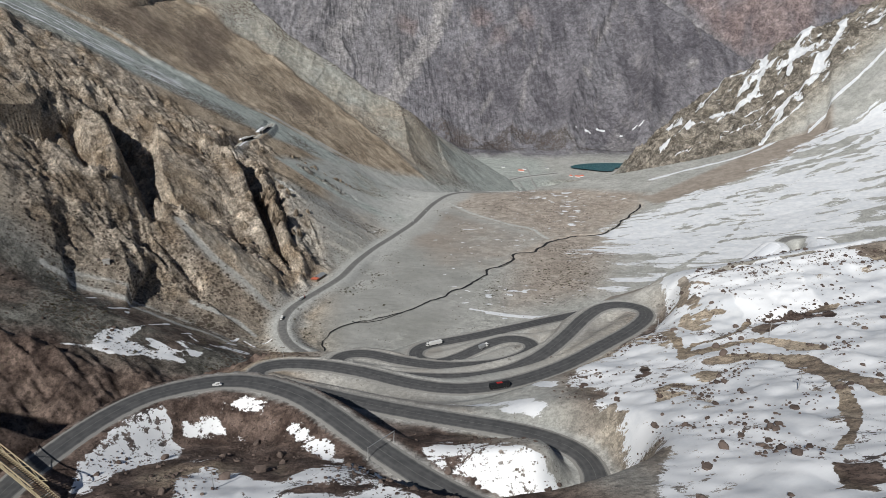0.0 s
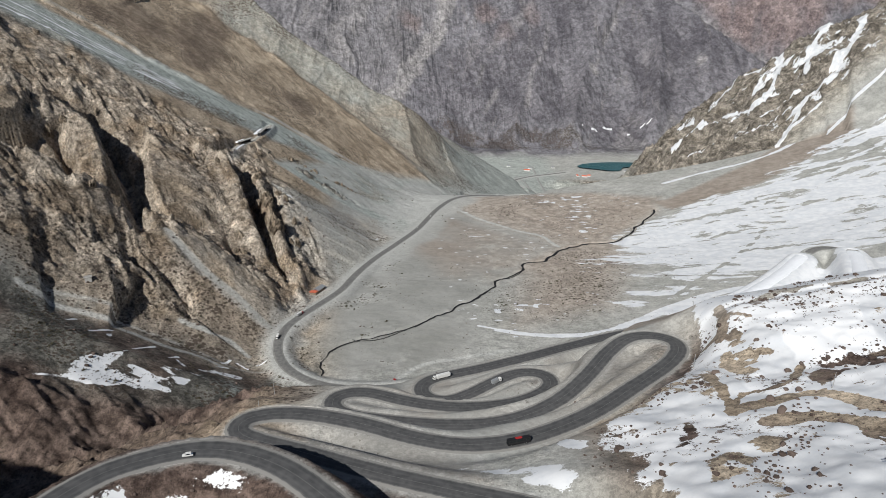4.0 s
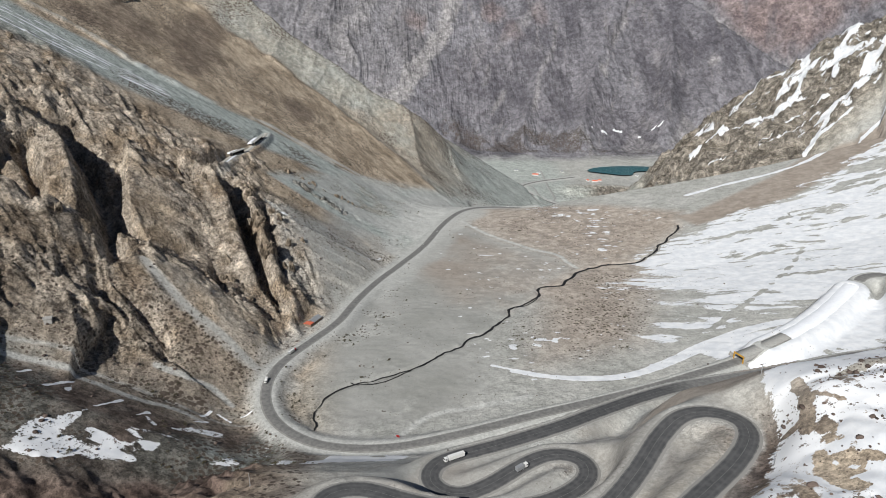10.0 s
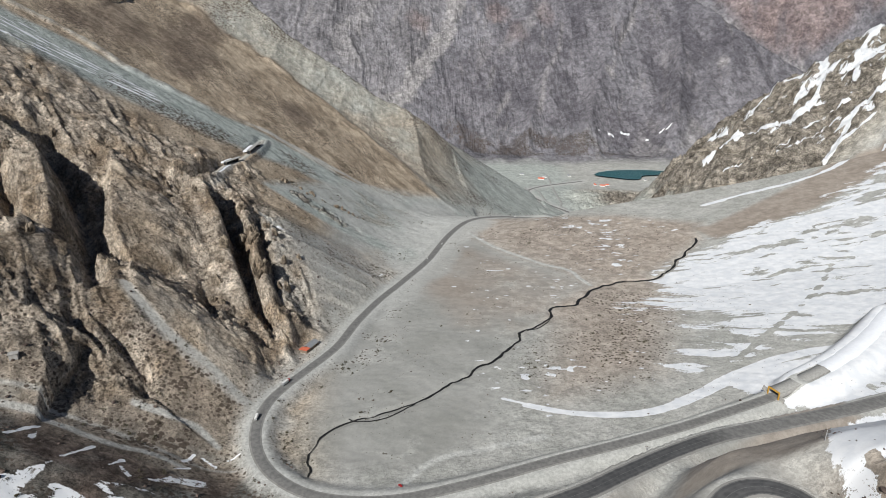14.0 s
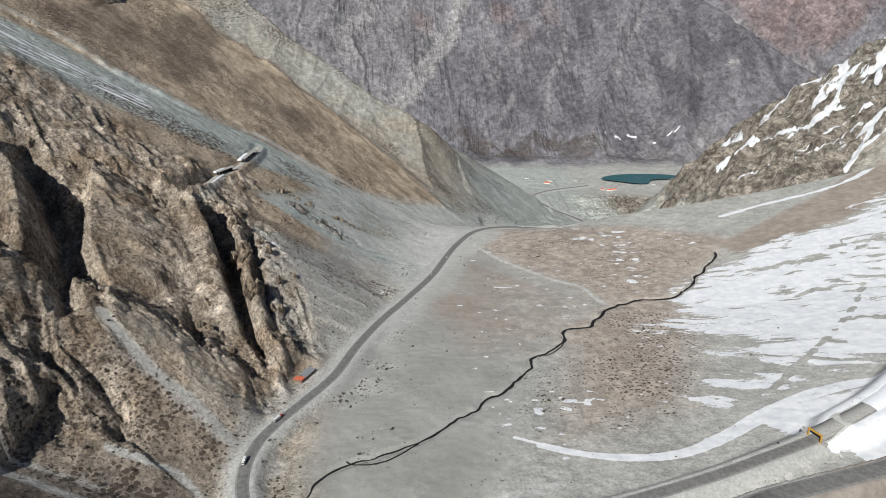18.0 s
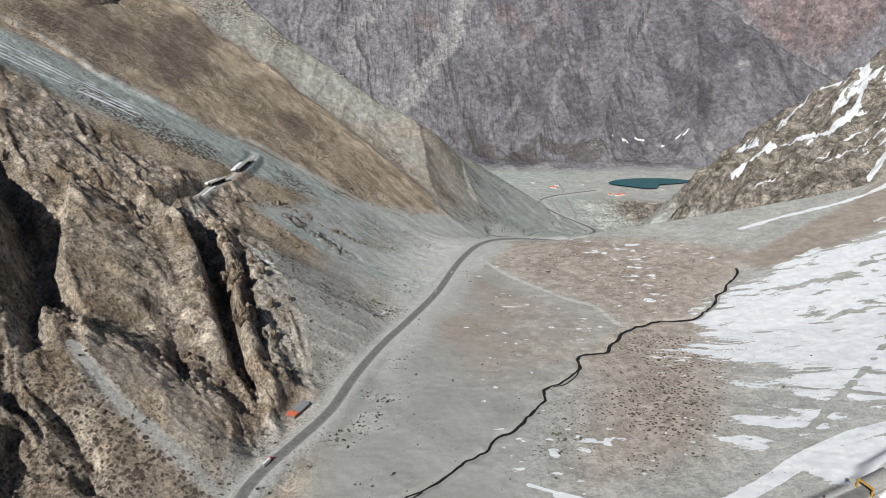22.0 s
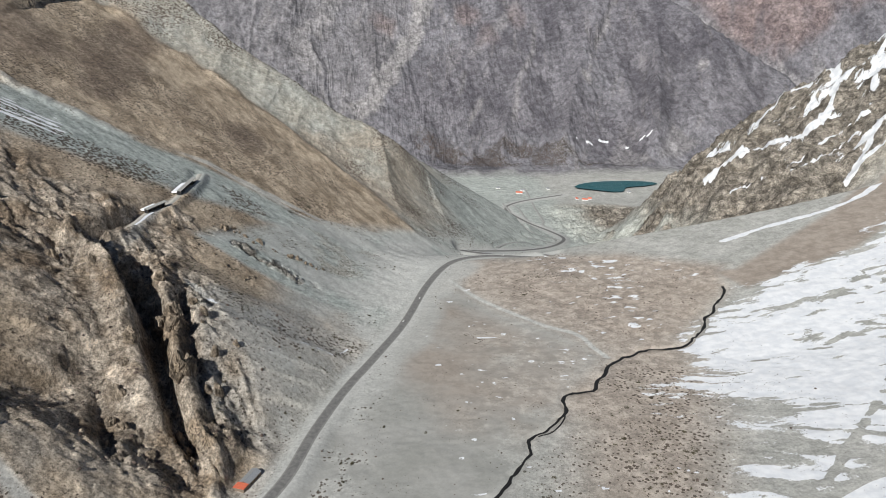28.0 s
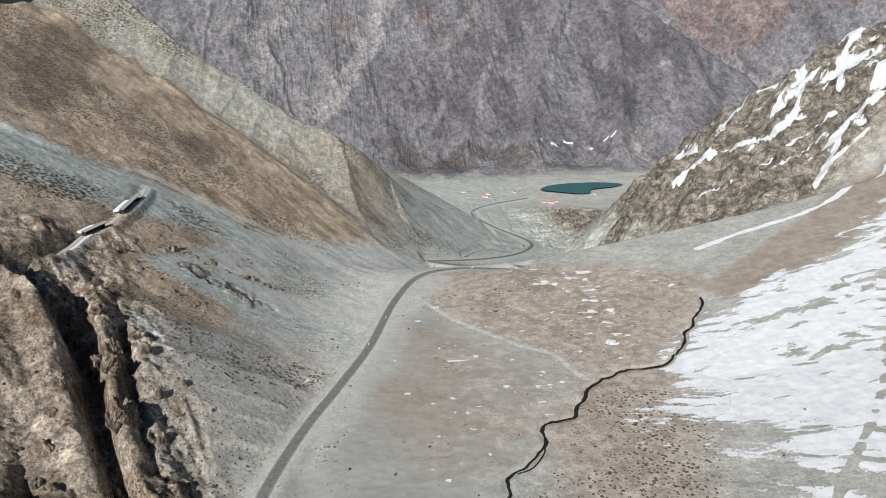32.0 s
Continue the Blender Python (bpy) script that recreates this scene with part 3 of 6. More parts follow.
grey = np.maximum(grey, 0.15 * step(-90, -130, GX) * step(560, 640, GY) * step(860, 760, GY))
scree_dark = step(-110, -170, GX) * step(480, 560, GY) * step(800, 700, GY - 0.1 * GX)
grey = np.maximum(grey, inside([(-294, 1330), (-228, 1392), (-129, 1300), (-60, 1290), (0, 1440), (90, 1600), (120, 1930), (-69, 1720), (-186, 1590)], 50))
BROWN_TOP = [(-900, 2230), (-686, 2090), (-554, 2052), (-411, 2041), (-324, 2022), (-181, 1910), (-80, 1872), (5, 1808), (80, 1790)]
BROWN_FOOT = [(-900, 1590), (-765, 1568), (-608, 1515), (-532, 1515), (-424, 1554), (-325, 1589), (-210, 1590), (-97, 1655), (5, 1790)]
behind = step(-25, 25, GY - np.interp(GX, [p[0] for p in BROWN_TOP], [p[1] for p in BROWN_TOP]) + 30 * wob)
grey = np.maximum(grey, (0.3 + 0.3 * step(-0.3, 0.3, wob) + 0.3 * step(-40, 160, GX)) * behind * (1 - far) * step(560, 430, GX + 40 * wob))
grey = np.maximum(grey, 0.8 * step(1620, 1720, GY) * step(620, 520, GX) * step(60, 120, GX) * (1 - far))
slope_face = step(-20, 20, GY - np.interp(GX, [p[0] for p in BROWN_FOOT], [p[1] for p in BROWN_FOOT]) + 20 * wob) * (1 - behind) * step(60, 20, GX)
grey = grey * (1 - slope_face)
grey = grey * (1 - 0.9 * inside([(-356, 1211), (-340, 1332), (-254, 1353), (-148, 1338), (-76, 1312), (-177, 1252), (-277, 1241)], 30))
grey = np.maximum(grey, 0.25 * inside([(-297, 1210), (-264, 1221), (-187, 1213), (-129, 1166), (-90, 1121), (-115, 1040), (-190, 1103)], 30))
grey = np.maximum(grey, 0.75 * right_hill)
grey = np.maximum(grey, 0.9 * scree_dark * step(-0.4, 0.1, fbm(GX, GY, 70, 4, 3)))
brown = np.maximum(left_hill * (1 - grey) * (1 - 0.55 * step(1000, 1060, GY) * step(-210, -170, GX + 30 * wob)), slope_face)
brown = np.maximum(brown, 0.55 * right_hill)
FLOOR_TAN = [(-30, 1210), (26, 1419), (100, 1583), (338, 1528), (440, 1379), (345, 1230), (330, 1100), (245, 900), (110, 850), (150, 1040), (96, 1044), (48, 1099)]
HUMP = [(116, 1445), (200, 1570), (354, 1527), (479, 1414), (453, 1337), (337, 1215), (253, 1231), (204, 1308)]
SAND = [(453, 1400), (489, 1395), (606, 1467), (731, 1541), (927, 1701), (1006, 1659), (957, 1554), (768, 1448), (673, 1387), (564, 1355), (476, 1328)]
tan = np.maximum(0.9 * inside(FLOOR_TAN, 90), inside(SAND, 20))
BENDS = [(-120, 330), (-90, 500), (-20, 560), (110, 620), (260, 700), (330, 770), (240, 620), (200, 530), (130, 430), (60, 330)]
bends = inside(BENDS, 40)
tan = np.maximum(tan, 0.6 * bends * step(-0.5, 0.3, fbm(GX, GY, 40, 4, 1)))
hump = inside(HUMP, 50)
tan = np.maximum(tan, 0.95 * hump)
red = 0.12 * hump * step(-0.1, 0.5, fbm(GX, GY, 60, 4, 2)) + 0.08 * inside([(214, 1172), (308, 1161), (314, 1029), (240, 900), (165, 931), (155, 1009)], 60) * step(-0.2, 0.4, fbm(GX, GY, 45, 4, 3))
near_hill = step(420, 330, GY) * step(40, 0, GX - 0.3 * (330 - GY)) + step(60, 110, GX) * step(560, 460, GY)
red = np.clip(red + np.clip(near_hill, 0, 1) * step(-0.75, -0.25, fbm(GX, GY, 50, 4, 2) - 0.6 * step(60, 110, GX)), 0, 1)
brown = np.maximum(brown, 0.9 * np.clip(near_hill, 0, 1))
gorge = step(-110, -150, GX) * step(620, 570, GY - 0.15 * (GX + 200)) * step(380, 420, GY - 0.6 * (GX + 150))
red = np.clip(np.maximum(red, 0.8 * gorge) + 0.95 * scree_dark * step(-0.7, -0.1, fbm(GX, GY, 60, 4, 1)), 0, 1)
grey = grey * (1 - 0.9 * gorge)
brown = np.maximum(brown, gorge)
scrub = np.clip(0.36 * step(-110, -150, GX) * step(-0.3, 0.3, wob) * (1 - rock) * near_side * step(600, 680, GY) * (1 - step(60, 30, channel)), 0, 1)
scrub = np.maximum(scrub, 0.3 * (1 - step(250, 320, GX)) * step(760, 800, GY) * near_side * step(0.0, 0.5, fbm(GX, GY, 70, 4, 2)))
scrub = np.maximum(scrub, 0.22 * bends * step(-0.1, 0.4, fbm(GX, GY, 35, 4, 3)))
SPECK = ([(-595, 1438), (-487, 1443), (-404, 1477), (-363, 1504), (-381, 1397), (-459, 1368), (-545, 1361)], [(-345, 1545), (-196, 1560), (-60, 1600), (-95, 1520), (-196, 1490), (-300, 1470)], [(214, 1172), (308, 1161), (314, 1029), (240, 900), (165, 931), (155, 1009)],
         [(-356, 1211), (-340, 1332), (-254, 1353), (-148, 1338), (-76, 1312), (-120, 1180), (-200, 1150), (-277, 1200)])
for pts, cover in zip(SPECK, (0.8, 0.75, 0.45, 0.5)):
    scrub = np.maximum(scrub, cover * inside(pts, 40) * step(-0.5, 0.2, wob))
scrub = np.maximum(scrub, 0.62 * slope_face * step(-0.5, 0.3, fbm(GX, GY, 160, 4, 2)))
for x, y, r in ((-584, 1817, 75), (-540, 1700, 45), (-668, 1721, 90), (-722, 1625, 50), (-575, 1988, 60), (-330, 1800, 40)):
    red = np.maximum(red, 0.55 * step(1.1, 0.5, np.hypot((GX - x) / r, (GY - y) / (1.6 * r)) + 0.5 * wob))
GZ = GZ + (1 - behind) * slope_face * 11 * np.exp(-np.clip(np.interp(GX, [p[0] for p in BROWN_TOP], [p[1] for p in BROWN_TOP]) - GY, 0, None) / 50)
GZ = GZ + behind * (1 - far) * step(100, -100, GX) * 7 * (ridged(GX, GY, 40, 5, 3) - 0.5)
scrub = np.maximum(scrub, 0.8 * behind * (1 - far) * step(300, 100, GX) * step(-0.4, 0.3, fbm(GX, GY, 120, 4, 1)))
brown = np.maximum(brown, 0.9 * behind * (1 - far) * step(160, -60, GX + 60 * wob) * step(-0.9, 0.1, fbm(GX, GY, 70, 4, 1)))
tan = np.maximum(tan, 0.9 * step(24, 4, along(GX, GY, [(-571, 2110, 0), (-416, 2073, 0), (-326, 2052, 0), (-204, 1975, 0), (-113, 1915, 0), (-23, 1870, 0), (66, 1850, 0)])[0] + 14 * wob))
red = np.maximum(red, 0.26 * behind * (1 - far) * step(200, -20, GX))
red = np.maximum(red, 0.4 * inside([(-594, 1330), (-500, 1290), (-420, 1262), (-390, 1225), (-430, 1200), (-560, 1260)], 40) * step(-0.3, 0.3, wob))
BANK = [(-900, 1470, 0), (-749, 1505, 0), (-690, 1526, 0), (-634, 1526, 0), (-570, 1511, 0), (-519, 1530, 0), (-467, 1539, 0), (-420, 1575, 0), (-352, 1612, 0), (-259, 1612, 0), (-166, 1624, 0), (-70, 1689, 0)]
d_bank = along(GX, GY, BANK)[0]
bank = step(17, 5, d_bank + 9 * wob) * step(-380, -520, GX)
flutes = ridged(GX, GY * 0.2, 15, 3, 1)
foot_path = step(9, 3, d_bank + 8 * wob) * step(-420, -350, GX)
GZ = GZ + bank * (4 + 4 * flutes)
gully_fan = step(12, 4, along(GX, GY, [(-338, 886, 0), (-317, 873, 0), (-282, 850, 0), (-243, 838, 0), (-209, 824, 0), (-187, 818, 0)])[0] + 5 * wob)
fan_foot = inside([(-335, 905), (-270, 840), (-195, 812), (-188, 850), (-212, 925), (-290, 925)], 40)
rock = rock * (1 - gully_fan) * (1 - 0.6 * fan_foot)
# the far mountain: pale scree runs, reddish rock, grey fans at its foot
for line, half, k in (([(170, 4600, 0), (110, 4480, 0), (61, 4290, 0), (-37, 4133, 0), (-159, 3888, 0), (-248, 3833, 0)], 46, 0.95), ([(-380, 4420, 0), (-426, 4295, 0), (-543, 4143, 0), (-480, 4000, 0)], 60, 0.7), ([(626, 4420, 0), (540, 4330, 0), (455, 4286, 0), (360, 4180, 0)], 26, 0.6),
                      ([(312, 4089, 0), (300, 4030, 0), (281, 3980, 0)], 9, 0.8), ([(382, 3940, 0), (345, 3880, 0), (313, 3826, 0)], 10, 0.95), ([(719, 4304, 0), (684, 4142, 0), (587, 3980, 0), (560, 3880, 0), (538, 3800, 0)], 11, 0.8), ([(1110, 4000, 0), (1060, 3900, 0)], 8, 0.5)):
    tan = np.maximum(tan, k * far * step(half + 14, half - 14, along(GX, GY, line)[0] + 0.8 * half * fbm(GX, GY, 80, 4, 1)))
for x, y in ((935, 3975), (1538, 3948)):
    tan = np.maximum(tan, far * step(42, 20, np.hypot(GX - x, GY - y) + 22 * fbm(GX, GY, 60, 3, 2)))
for pts in ([(1063, 3715), (938, 3531), (1145, 3467)], [(1306, 3696), (1180, 3480), (1400, 3560)], [(771, 3640), (680, 3540), (850, 3500)]):
    tan = np.maximum(tan, 0.55 * far * inside(pts, 30))
tan = np.maximum(tan, 0.3 * far * inside([(-1500, 4300), (0, 4900), (60, 4300), (-160, 3900), (-260, 3700), (-900, 3600)], 60))
red = np.maximum(red, far * inside([(1560, 4880), (1671, 4504), (1900, 4250), (2032, 4148), (2136, 4123), (2451, 4064), (2690, 3900), (2690, 4880)], 50) * step(-0.8, 0.2, wob))
for x, y, r in ((330, 4404, 90), (626, 4368, 80), (455, 4286, 70), (-104, 4329, 80)):
    red = np.maximum(red, 0.6 * far * step(1.1, 0.4, np.hypot(GX - x, GY - y) / r + 0.6 * wob))
DARK_MASS = [(-60, 3880), (26, 4050), (223, 4200), (430, 4350), (644, 4500), (965, 4650), (1286, 4550), (1494, 4300), (1654, 4080), (1920, 3950), (1700, 3620), (1145, 3540), (558, 3740), (83, 3800)]
brown = np.where(far > 0.5, 0.75 * inside(DARK_MASS, 50) * step(-0.9, 0.2, fbm(GX, GY, 260, 4, 2)), brown)
foot_wood = inside([(-40, 3800), (83, 3781), (290, 3694), (558, 3709), (830, 3577), (1145, 3467), (900, 3440), (367, 3500), (40, 3640)], 60)
scrub = np.maximum(scrub, 0.95 * foot_wood * step(-0.6, 0.2, fbm(GX, GY, 70, 4, 2)))

LOW_CRAGS = [(-480, 760), (-400, 850), (-300, 870), (-205, 815), (-195, 720), (-300, 690), (-420, 680)]
scrub = np.maximum(scrub, 0.55 * inside(LOW_CRAGS, 50) * step(-0.5, 0.2, fbm(GX, GY, 40, 4, 2)))
red = np.maximum(red, 0.45 * inside(LOW_CRAGS, 60))
scrub = np.maximum(scrub, 0.7 * scree_dark * step(-0.2, 0.4, fbm(GX, GY, 50, 4, 3)))

# relief
wx, wy = GX + 7 * fbm(GX, GY, 22, 3, 1), GY + 7 * fbm(GX, GY, 22, 3, 3)
rough = 0.9 * fbm(GX, GY, 28, 4, 0) + 0.35 * fbm(GX, GY, 6, 2, 2)
crags = ridged(GX + 22 * fbm(GX, GY, 60, 3, 1), GY + 22 * fbm(GX, GY, 60, 3, 2), 74, 5, 1)
crags2 = ridged(GX + 8 * fbm(GX, GY, 24, 2, 0), GY, 24, 3, 3)
u_rib, v_rib = 0.8 * GX + 0.6 * GY + 16 * fbm(GX, GY, 50, 3, 3), 0.6 * GX - 0.8 * GY
ribs = ridged(u_rib, 0.24 * v_rib, 42, 5, 0, 0.58)
broken = step(-0.25, 0.3, fbm(GX, GY, 85, 4, 3))
calm = 1 - 0.6 * inside([(-395, 1000), (-400, 1110), (-330, 1140), (-285, 1050), (-258, 990), (-290, 930), (-345, 930)], 40)
GZ = GZ + rough + calm * rock * near_side * (13 * (crags - 0.55) + 19 * (ribs - 0.5) + (2 + 7 * broken) * (crags2 - 0.5) - 8 * broken * step(0.8, 0.95, crags2) + (1.2 + 2.4 * broken) * (ridged(wx, wy, 9, 3, 2) - 0.5))
GZ = GZ + (0.7 * crag_low + 0.6 * right_hill) * (52 * (ridged((GX * 0.93 - GY * 0.36) * 0.6, (GX * 0.36 + GY * 0.93) * 1.3, 90, 6, 2, 0.62) - 0.45) + 16 * (ridged(GX, GY, 40, 4, 1) - 0.45) + 24 * (ridged(0.25 * GX, GY - 0.1 * GX, 30, 5, 3, 0.6) - 0.45))
GZ = GZ + 24 * inside([(660, 1865), (690, 1800), (760, 1750), (830, 1740), (800, 1840), (738, 1907), (691, 1925)], 16)
run = fbm(GX * 0.55 + GY * 0.83, (GX * 0.83 - GY * 0.55) * 0.25, 60, 4, 0)
GZ = GZ + (0.25 * brown * step(1500, 1700, GY) + 0.45 * grey * step(1300, 1500, GY)) * 7 * run + 2.5 * slope_face * fbm(GX, GY, 45, 5, 2)
bend_x = GX + 70 * fbm(GX, GY, 400, 4, 1)
GZ = GZ + step(3350, 3700, GY) * (58 * (ridged(bend_x, 0.4 * GY, 300, 6, 0, 0.6) - 0.5) + 26 * (ridged(bend_x + 0.3 * GY, 0.35 * GY, 90, 5, 2, 0.62) - 0.5))
hummock = np.clip(near_hill, 0, 1) * 3.5 * fbm(GX, GY, 24, 4, 1) + gorge * (16 * (crags - 0.5) + 6 * (crags2 - 0.5) + 22 * (ridged(0.55 * GX + 0.84 * GY + 8 * wob, 0.2 * (0.84 * GX - 0.55 * GY), 34, 5, 1, 0.6) - 0.5))
GZ = GZ + hummock + hump * 3.0 * fbm(GX, GY, 40, 4, 2)



def blurred(a, n):
    """A running mean over 2 n + 1 grid points both ways."""
    for ax in (0, 1):
        c = np.cumsum(np.concatenate([np.repeat(np.take(a, [0], ax), n + 1, ax), a, np.repeat(np.take(a, [-1], ax), n, ax)], ax), ax)
        size = a.shape[ax]
        a = (np.take(c, range(2 * n + 1, 2 * n + 1 + size), ax) - np.take(c, range(size), ax)) / (2 * n + 1)
    return a


hollow = blurred(GZ, 5) - GZ  # above 0 in gullies, below 0 on ribs
tan = np.maximum(tan, 0.7 * far * step(9, 26, hollow + 2 * wob))
tan = np.where(far > 0.5, np.clip(tan, 0, 1), tan)

# broken rock: blocks with gaps between them
stone_a, gap_a = blocks(wx, wy * 0.8, 26, 1)
stone_b, gap_b = blocks(wx, wy, 10.5, 2)
GZ = GZ + calm * rock * near_side * (0.15 + 0.6 * broken) * (7 * (stone_a - 0.5) + 5 * (gap_a - 1) + 3.2 * (stone_b - 0.5) + 2.6 * (gap_b - 1))
GZ = GZ + rock * (1 - near_side) * (14 * (stone_a - 0.5) + 7 * (gap_a - 1))

# stream bed
STREAM = [(-124, 712), (-125, 775), (-105, 805), (-79, 816), (-48, 832), (-22, 856), (9, 888), (40, 925), (76, 962), (102, 1014), (130, 1036), (151, 1062), (157, 1096), (187, 1114), (206, 1142), (250, 1180), (295, 1200), (332, 1199), (350, 1214), (378, 1245), (405, 1274), (436, 1318), (452, 1352)]
stream_line = smooth_line(STREAM, 5)
wander = np.stack([fbm(stream_line[:, 0], stream_line[:, 1], 30, 3, 1), fbm(stream_line[:, 0], stream_line[:, 1], 30, 3, 2)], -1)
stream_line = stream_line + 9 * wander
d_stream = near_line(stream_line, 40)[0]

# roads cut into the slope
road_line = smooth_line(ROAD_FAR + ROAD_VALLEY + ROAD_GALLERY[1:] + ROAD_TURN + ROAD_BACK + LOOP_LOW + LOOP_MID + LOOP_HIGH + ROAD_TOP, 4)
kernel = np.ones(9) / 9
smoothed = road_line.copy()
for axis_no in (0, 1, 2):
    smoothed[4:-4, axis_no] = np.convolve(road_line[:, axis_no], np.ones(5) / 5 if axis_no < 2 else kernel, "same")[4:-4]
road_line = smoothed
road_half = np.where(road_line[:, 2] > 66, 6.3, 4.6)
road_half = np.convolve(np.pad(road_half, 12, "edge"), np.ones(25) / 25, "valid")
d_road, z_road, w_road = near_line(road_line, 46, road_half)
FAR_LANES = ([(360, 2939), (366, 2764), (340, 2500), (318, 2300), (345, 2250), (397, 2270), (424, 2268), (408, 2238), (355, 2207), (313, 2183)], [(384, 2950), (405, 2841), (408, 2705), (419, 2640)], [(484, 3156), (481, 3011), (468, 2817), (462, 2658), (450, 2600), (470, 2560)],
             [(201, 1981), (245, 2054), (290, 2117), (331, 2150), (380, 2178), (400, 2195)])
LEDGE = [(-392, 1200, 140), (-372, 1250, 140), (-364, 1300, 140), (-362, 1336, 140), (-348, 1374, 139), (-346, 1424, 138.5), (-345, 1498, 138), (-350, 1545, 138)]
far_lanes = []
for pts in FAR_LANES:
    line = smooth_line(pts, 10)
    z = np.array([GZ[np.searchsorted(YS, p[1]), np.searchsorted(XS, p[0])] for p in line])
    z = np.convolve(np.pad(z, 4, "edge"), np.ones(9) / 9, "valid")
    far_lanes.append(np.column_stack([line, z]))
for line, half in [(f, 5.5) for f in far_lanes] + [(smooth_line(LEDGE, 5), 5.0)]:
    d, h, _ = near_line(line, 30)
    k = step(half + 11, half, d)
    GZ = GZ * (1 - k) + h * k
pad = step(26, 11, np.hypot(GX + 165, 0.6 * (GY - 960)))
GZ = GZ * (1 - pad) + 8.5 * pad
bed = step(20, 4.5, d_road - w_road)
GZ = GZ * (1 - bed) + (z_road - 0.35) * bed
for _ in range(6):  # settle the banks between neighbouring bends
    soft = (GZ[:-2, 1:-1] + GZ[2:, 1:-1] + GZ[1:-1, :-2] + GZ[1:-1, 2:]) / 4
    k = 0.7 * ((d_road - w_road > 4.5) & (d_road - w_road < 26))[1:-1, 1:-1]
    GZ[1:-1, 1:-1] += k * (soft - GZ[1:-1, 1:-1])
i0, i1, i2, i3 = (int(np.argmin((road_line[:, 0] - x) ** 2 + (road_line[:, 1] - y) ** 2)) for x, y in ((368, 828), (520, 940), (590, 938), (526, 822)))
d_bury, z_bury = near_line(road_line[i0:i1 + 1], 40)[:2]
d_bury2, z_bury2 = near_line(road_line[i2:i3 + 1], 40)[:2]
for d, h in ((d_bury, z_bury), (d_bury2, z_bury2)):  # ground heaped against the galleries
    k = step(34, 12, d) * step(5.2, 7.2, d)
    GZ = np.maximum(GZ, GZ * (1 - k) + (h + 6.2) * k)
GZ = GZ - 2.2 * step(7, 1.5, d_stream) * (d_road - w_road > 6)
LAKE = [(696, 3150), (735, 3188), (820, 3217), (945, 3219), (1030, 3200), (1060, 3170), (1000, 3140), (940, 3130), (905, 3116), (880, 3068), (830, 3066), (764, 3098), (705, 3128)]
in_lake = inside(LAKE, 30)
basin = inside([(600, 3020), (1150, 3000), (1200, 3280), (620, 3290)], 80)
GZ = GZ * (1 - basin) + np.clip(GZ, -371, -366) * basin - 5 * in_lake

# dust: verges, tracks, trodden ground
dust = step(np.where(z_road > 66, 4.0, 25), np.where(z_road > 66, 1.5, 3), d_road - w_road + 4 * wob + 2 * fbm(GX, GY, 12, 3, 1)) * np.where(z_road > 66, 0.65, 1)
PALE = [(-294, 1340), (-228, 1400), (-129, 1310), (-60, 1290), (0, 1440), (90, 1600), (130, 1930), (-69, 1720), (-186, 1590)]
dust = np.maximum(dust, 0.55 * bends * step(-0.7, 0.0, fbm(GX, GY, 45, 4, 2)))
dust = np.maximum(dust, 0.85 * inside(PALE, 50) * step(-0.7, 0.2, fbm(GX, GY, 70, 4, 1)))
dust = np.maximum(dust, np.maximum(0.55 * gully_fan * step(-0.7, 0.0, fbm(GX, GY, 14, 3, 2)), np.maximum(0.75 * foot_path, bank * (0.2 + 0.5 * flutes))))
TRACKS = ([(227, 1183), (217, 1210), (205, 1250), (166, 1283), (119, 1340), (83, 1392), (50, 1465)], [(-91, 672), (-49, 695), (-11, 742), (42, 761), (93, 778)],
          [(-336, 886), (-317, 873), (-282, 854), (-243, 843), (-209, 826), (-187, 822)], [(-403, 713), (-365, 726), (-318, 731), (-266, 729), (-211, 722), (-186, 727)],
          [(-355, 1190), (-345, 1240), (-357, 1309), (-349, 1392), (-343, 1501), (-340, 1560)])
floor_flat = inside([(-120, 960), (-150, 800), (-60, 740), (90, 770), (60, 930), (150, 1090), (250, 1190), (120, 1350), (40, 1480), (-40, 1240)], 60)
dust = np.maximum(dust, 0.3 * floor_flat * step(-0.6, 0.3, fbm(GX, GY, 90, 3, 3)))
for k, line in enumerate(TRACKS):
    line = smooth_line(line, 6)
    dust = np.maximum(dust, (1.0, 0.95, 0.8, 0.5, 0.6)[k] * step((6, 6, 10, 4, 8)[k], (2.5, 2.5, 3, 1, 2)[k], near_line(line, 20)[0] + 1.5 * wob))
dust = np.maximum(dust, 0.8 * step(46, 12, along(GX, GY, [(-85, 1060, 0), (-40, 1210, 0), (20, 1400, 0), (75, 1530, 0)])[0] + 26 * wob))
dust = np.maximum(dust, 0.6 * step(30, 5, near_line(smooth_line([(-170, 800), (-195, 850), (-170, 920), (-150, 960)], 6), 40)[0]))

dust = np.maximum(dust, 0.85 * inside([(-132, 1000), (-108, 1120), (-60, 1290), (-129, 1310), (-215, 1200), (-250, 1190), (-170, 1080)], 40) * step(-0.5, 0.3, fbm(0.4 * GX + GY, GX, 40, 4, 2)))
dust = np.maximum(dust, 0.28 * fan_foot * step(-0.5, 0.3, fbm(GX, GY, 30, 4, 1)))
scrub = scrub * (1 - 0.75 * dust)
SILT = [(-140, 900), (-129, 776), (-100, 727), (-20, 735), (55, 797), (60, 930), (120, 1030), (160, 1120), (215, 1185), (180, 1260), (110, 1330), (60, 1430), (20, 1400), (-20, 1280), (-60, 1150), (-100, 1060)]
silt = inside(SILT, 46)
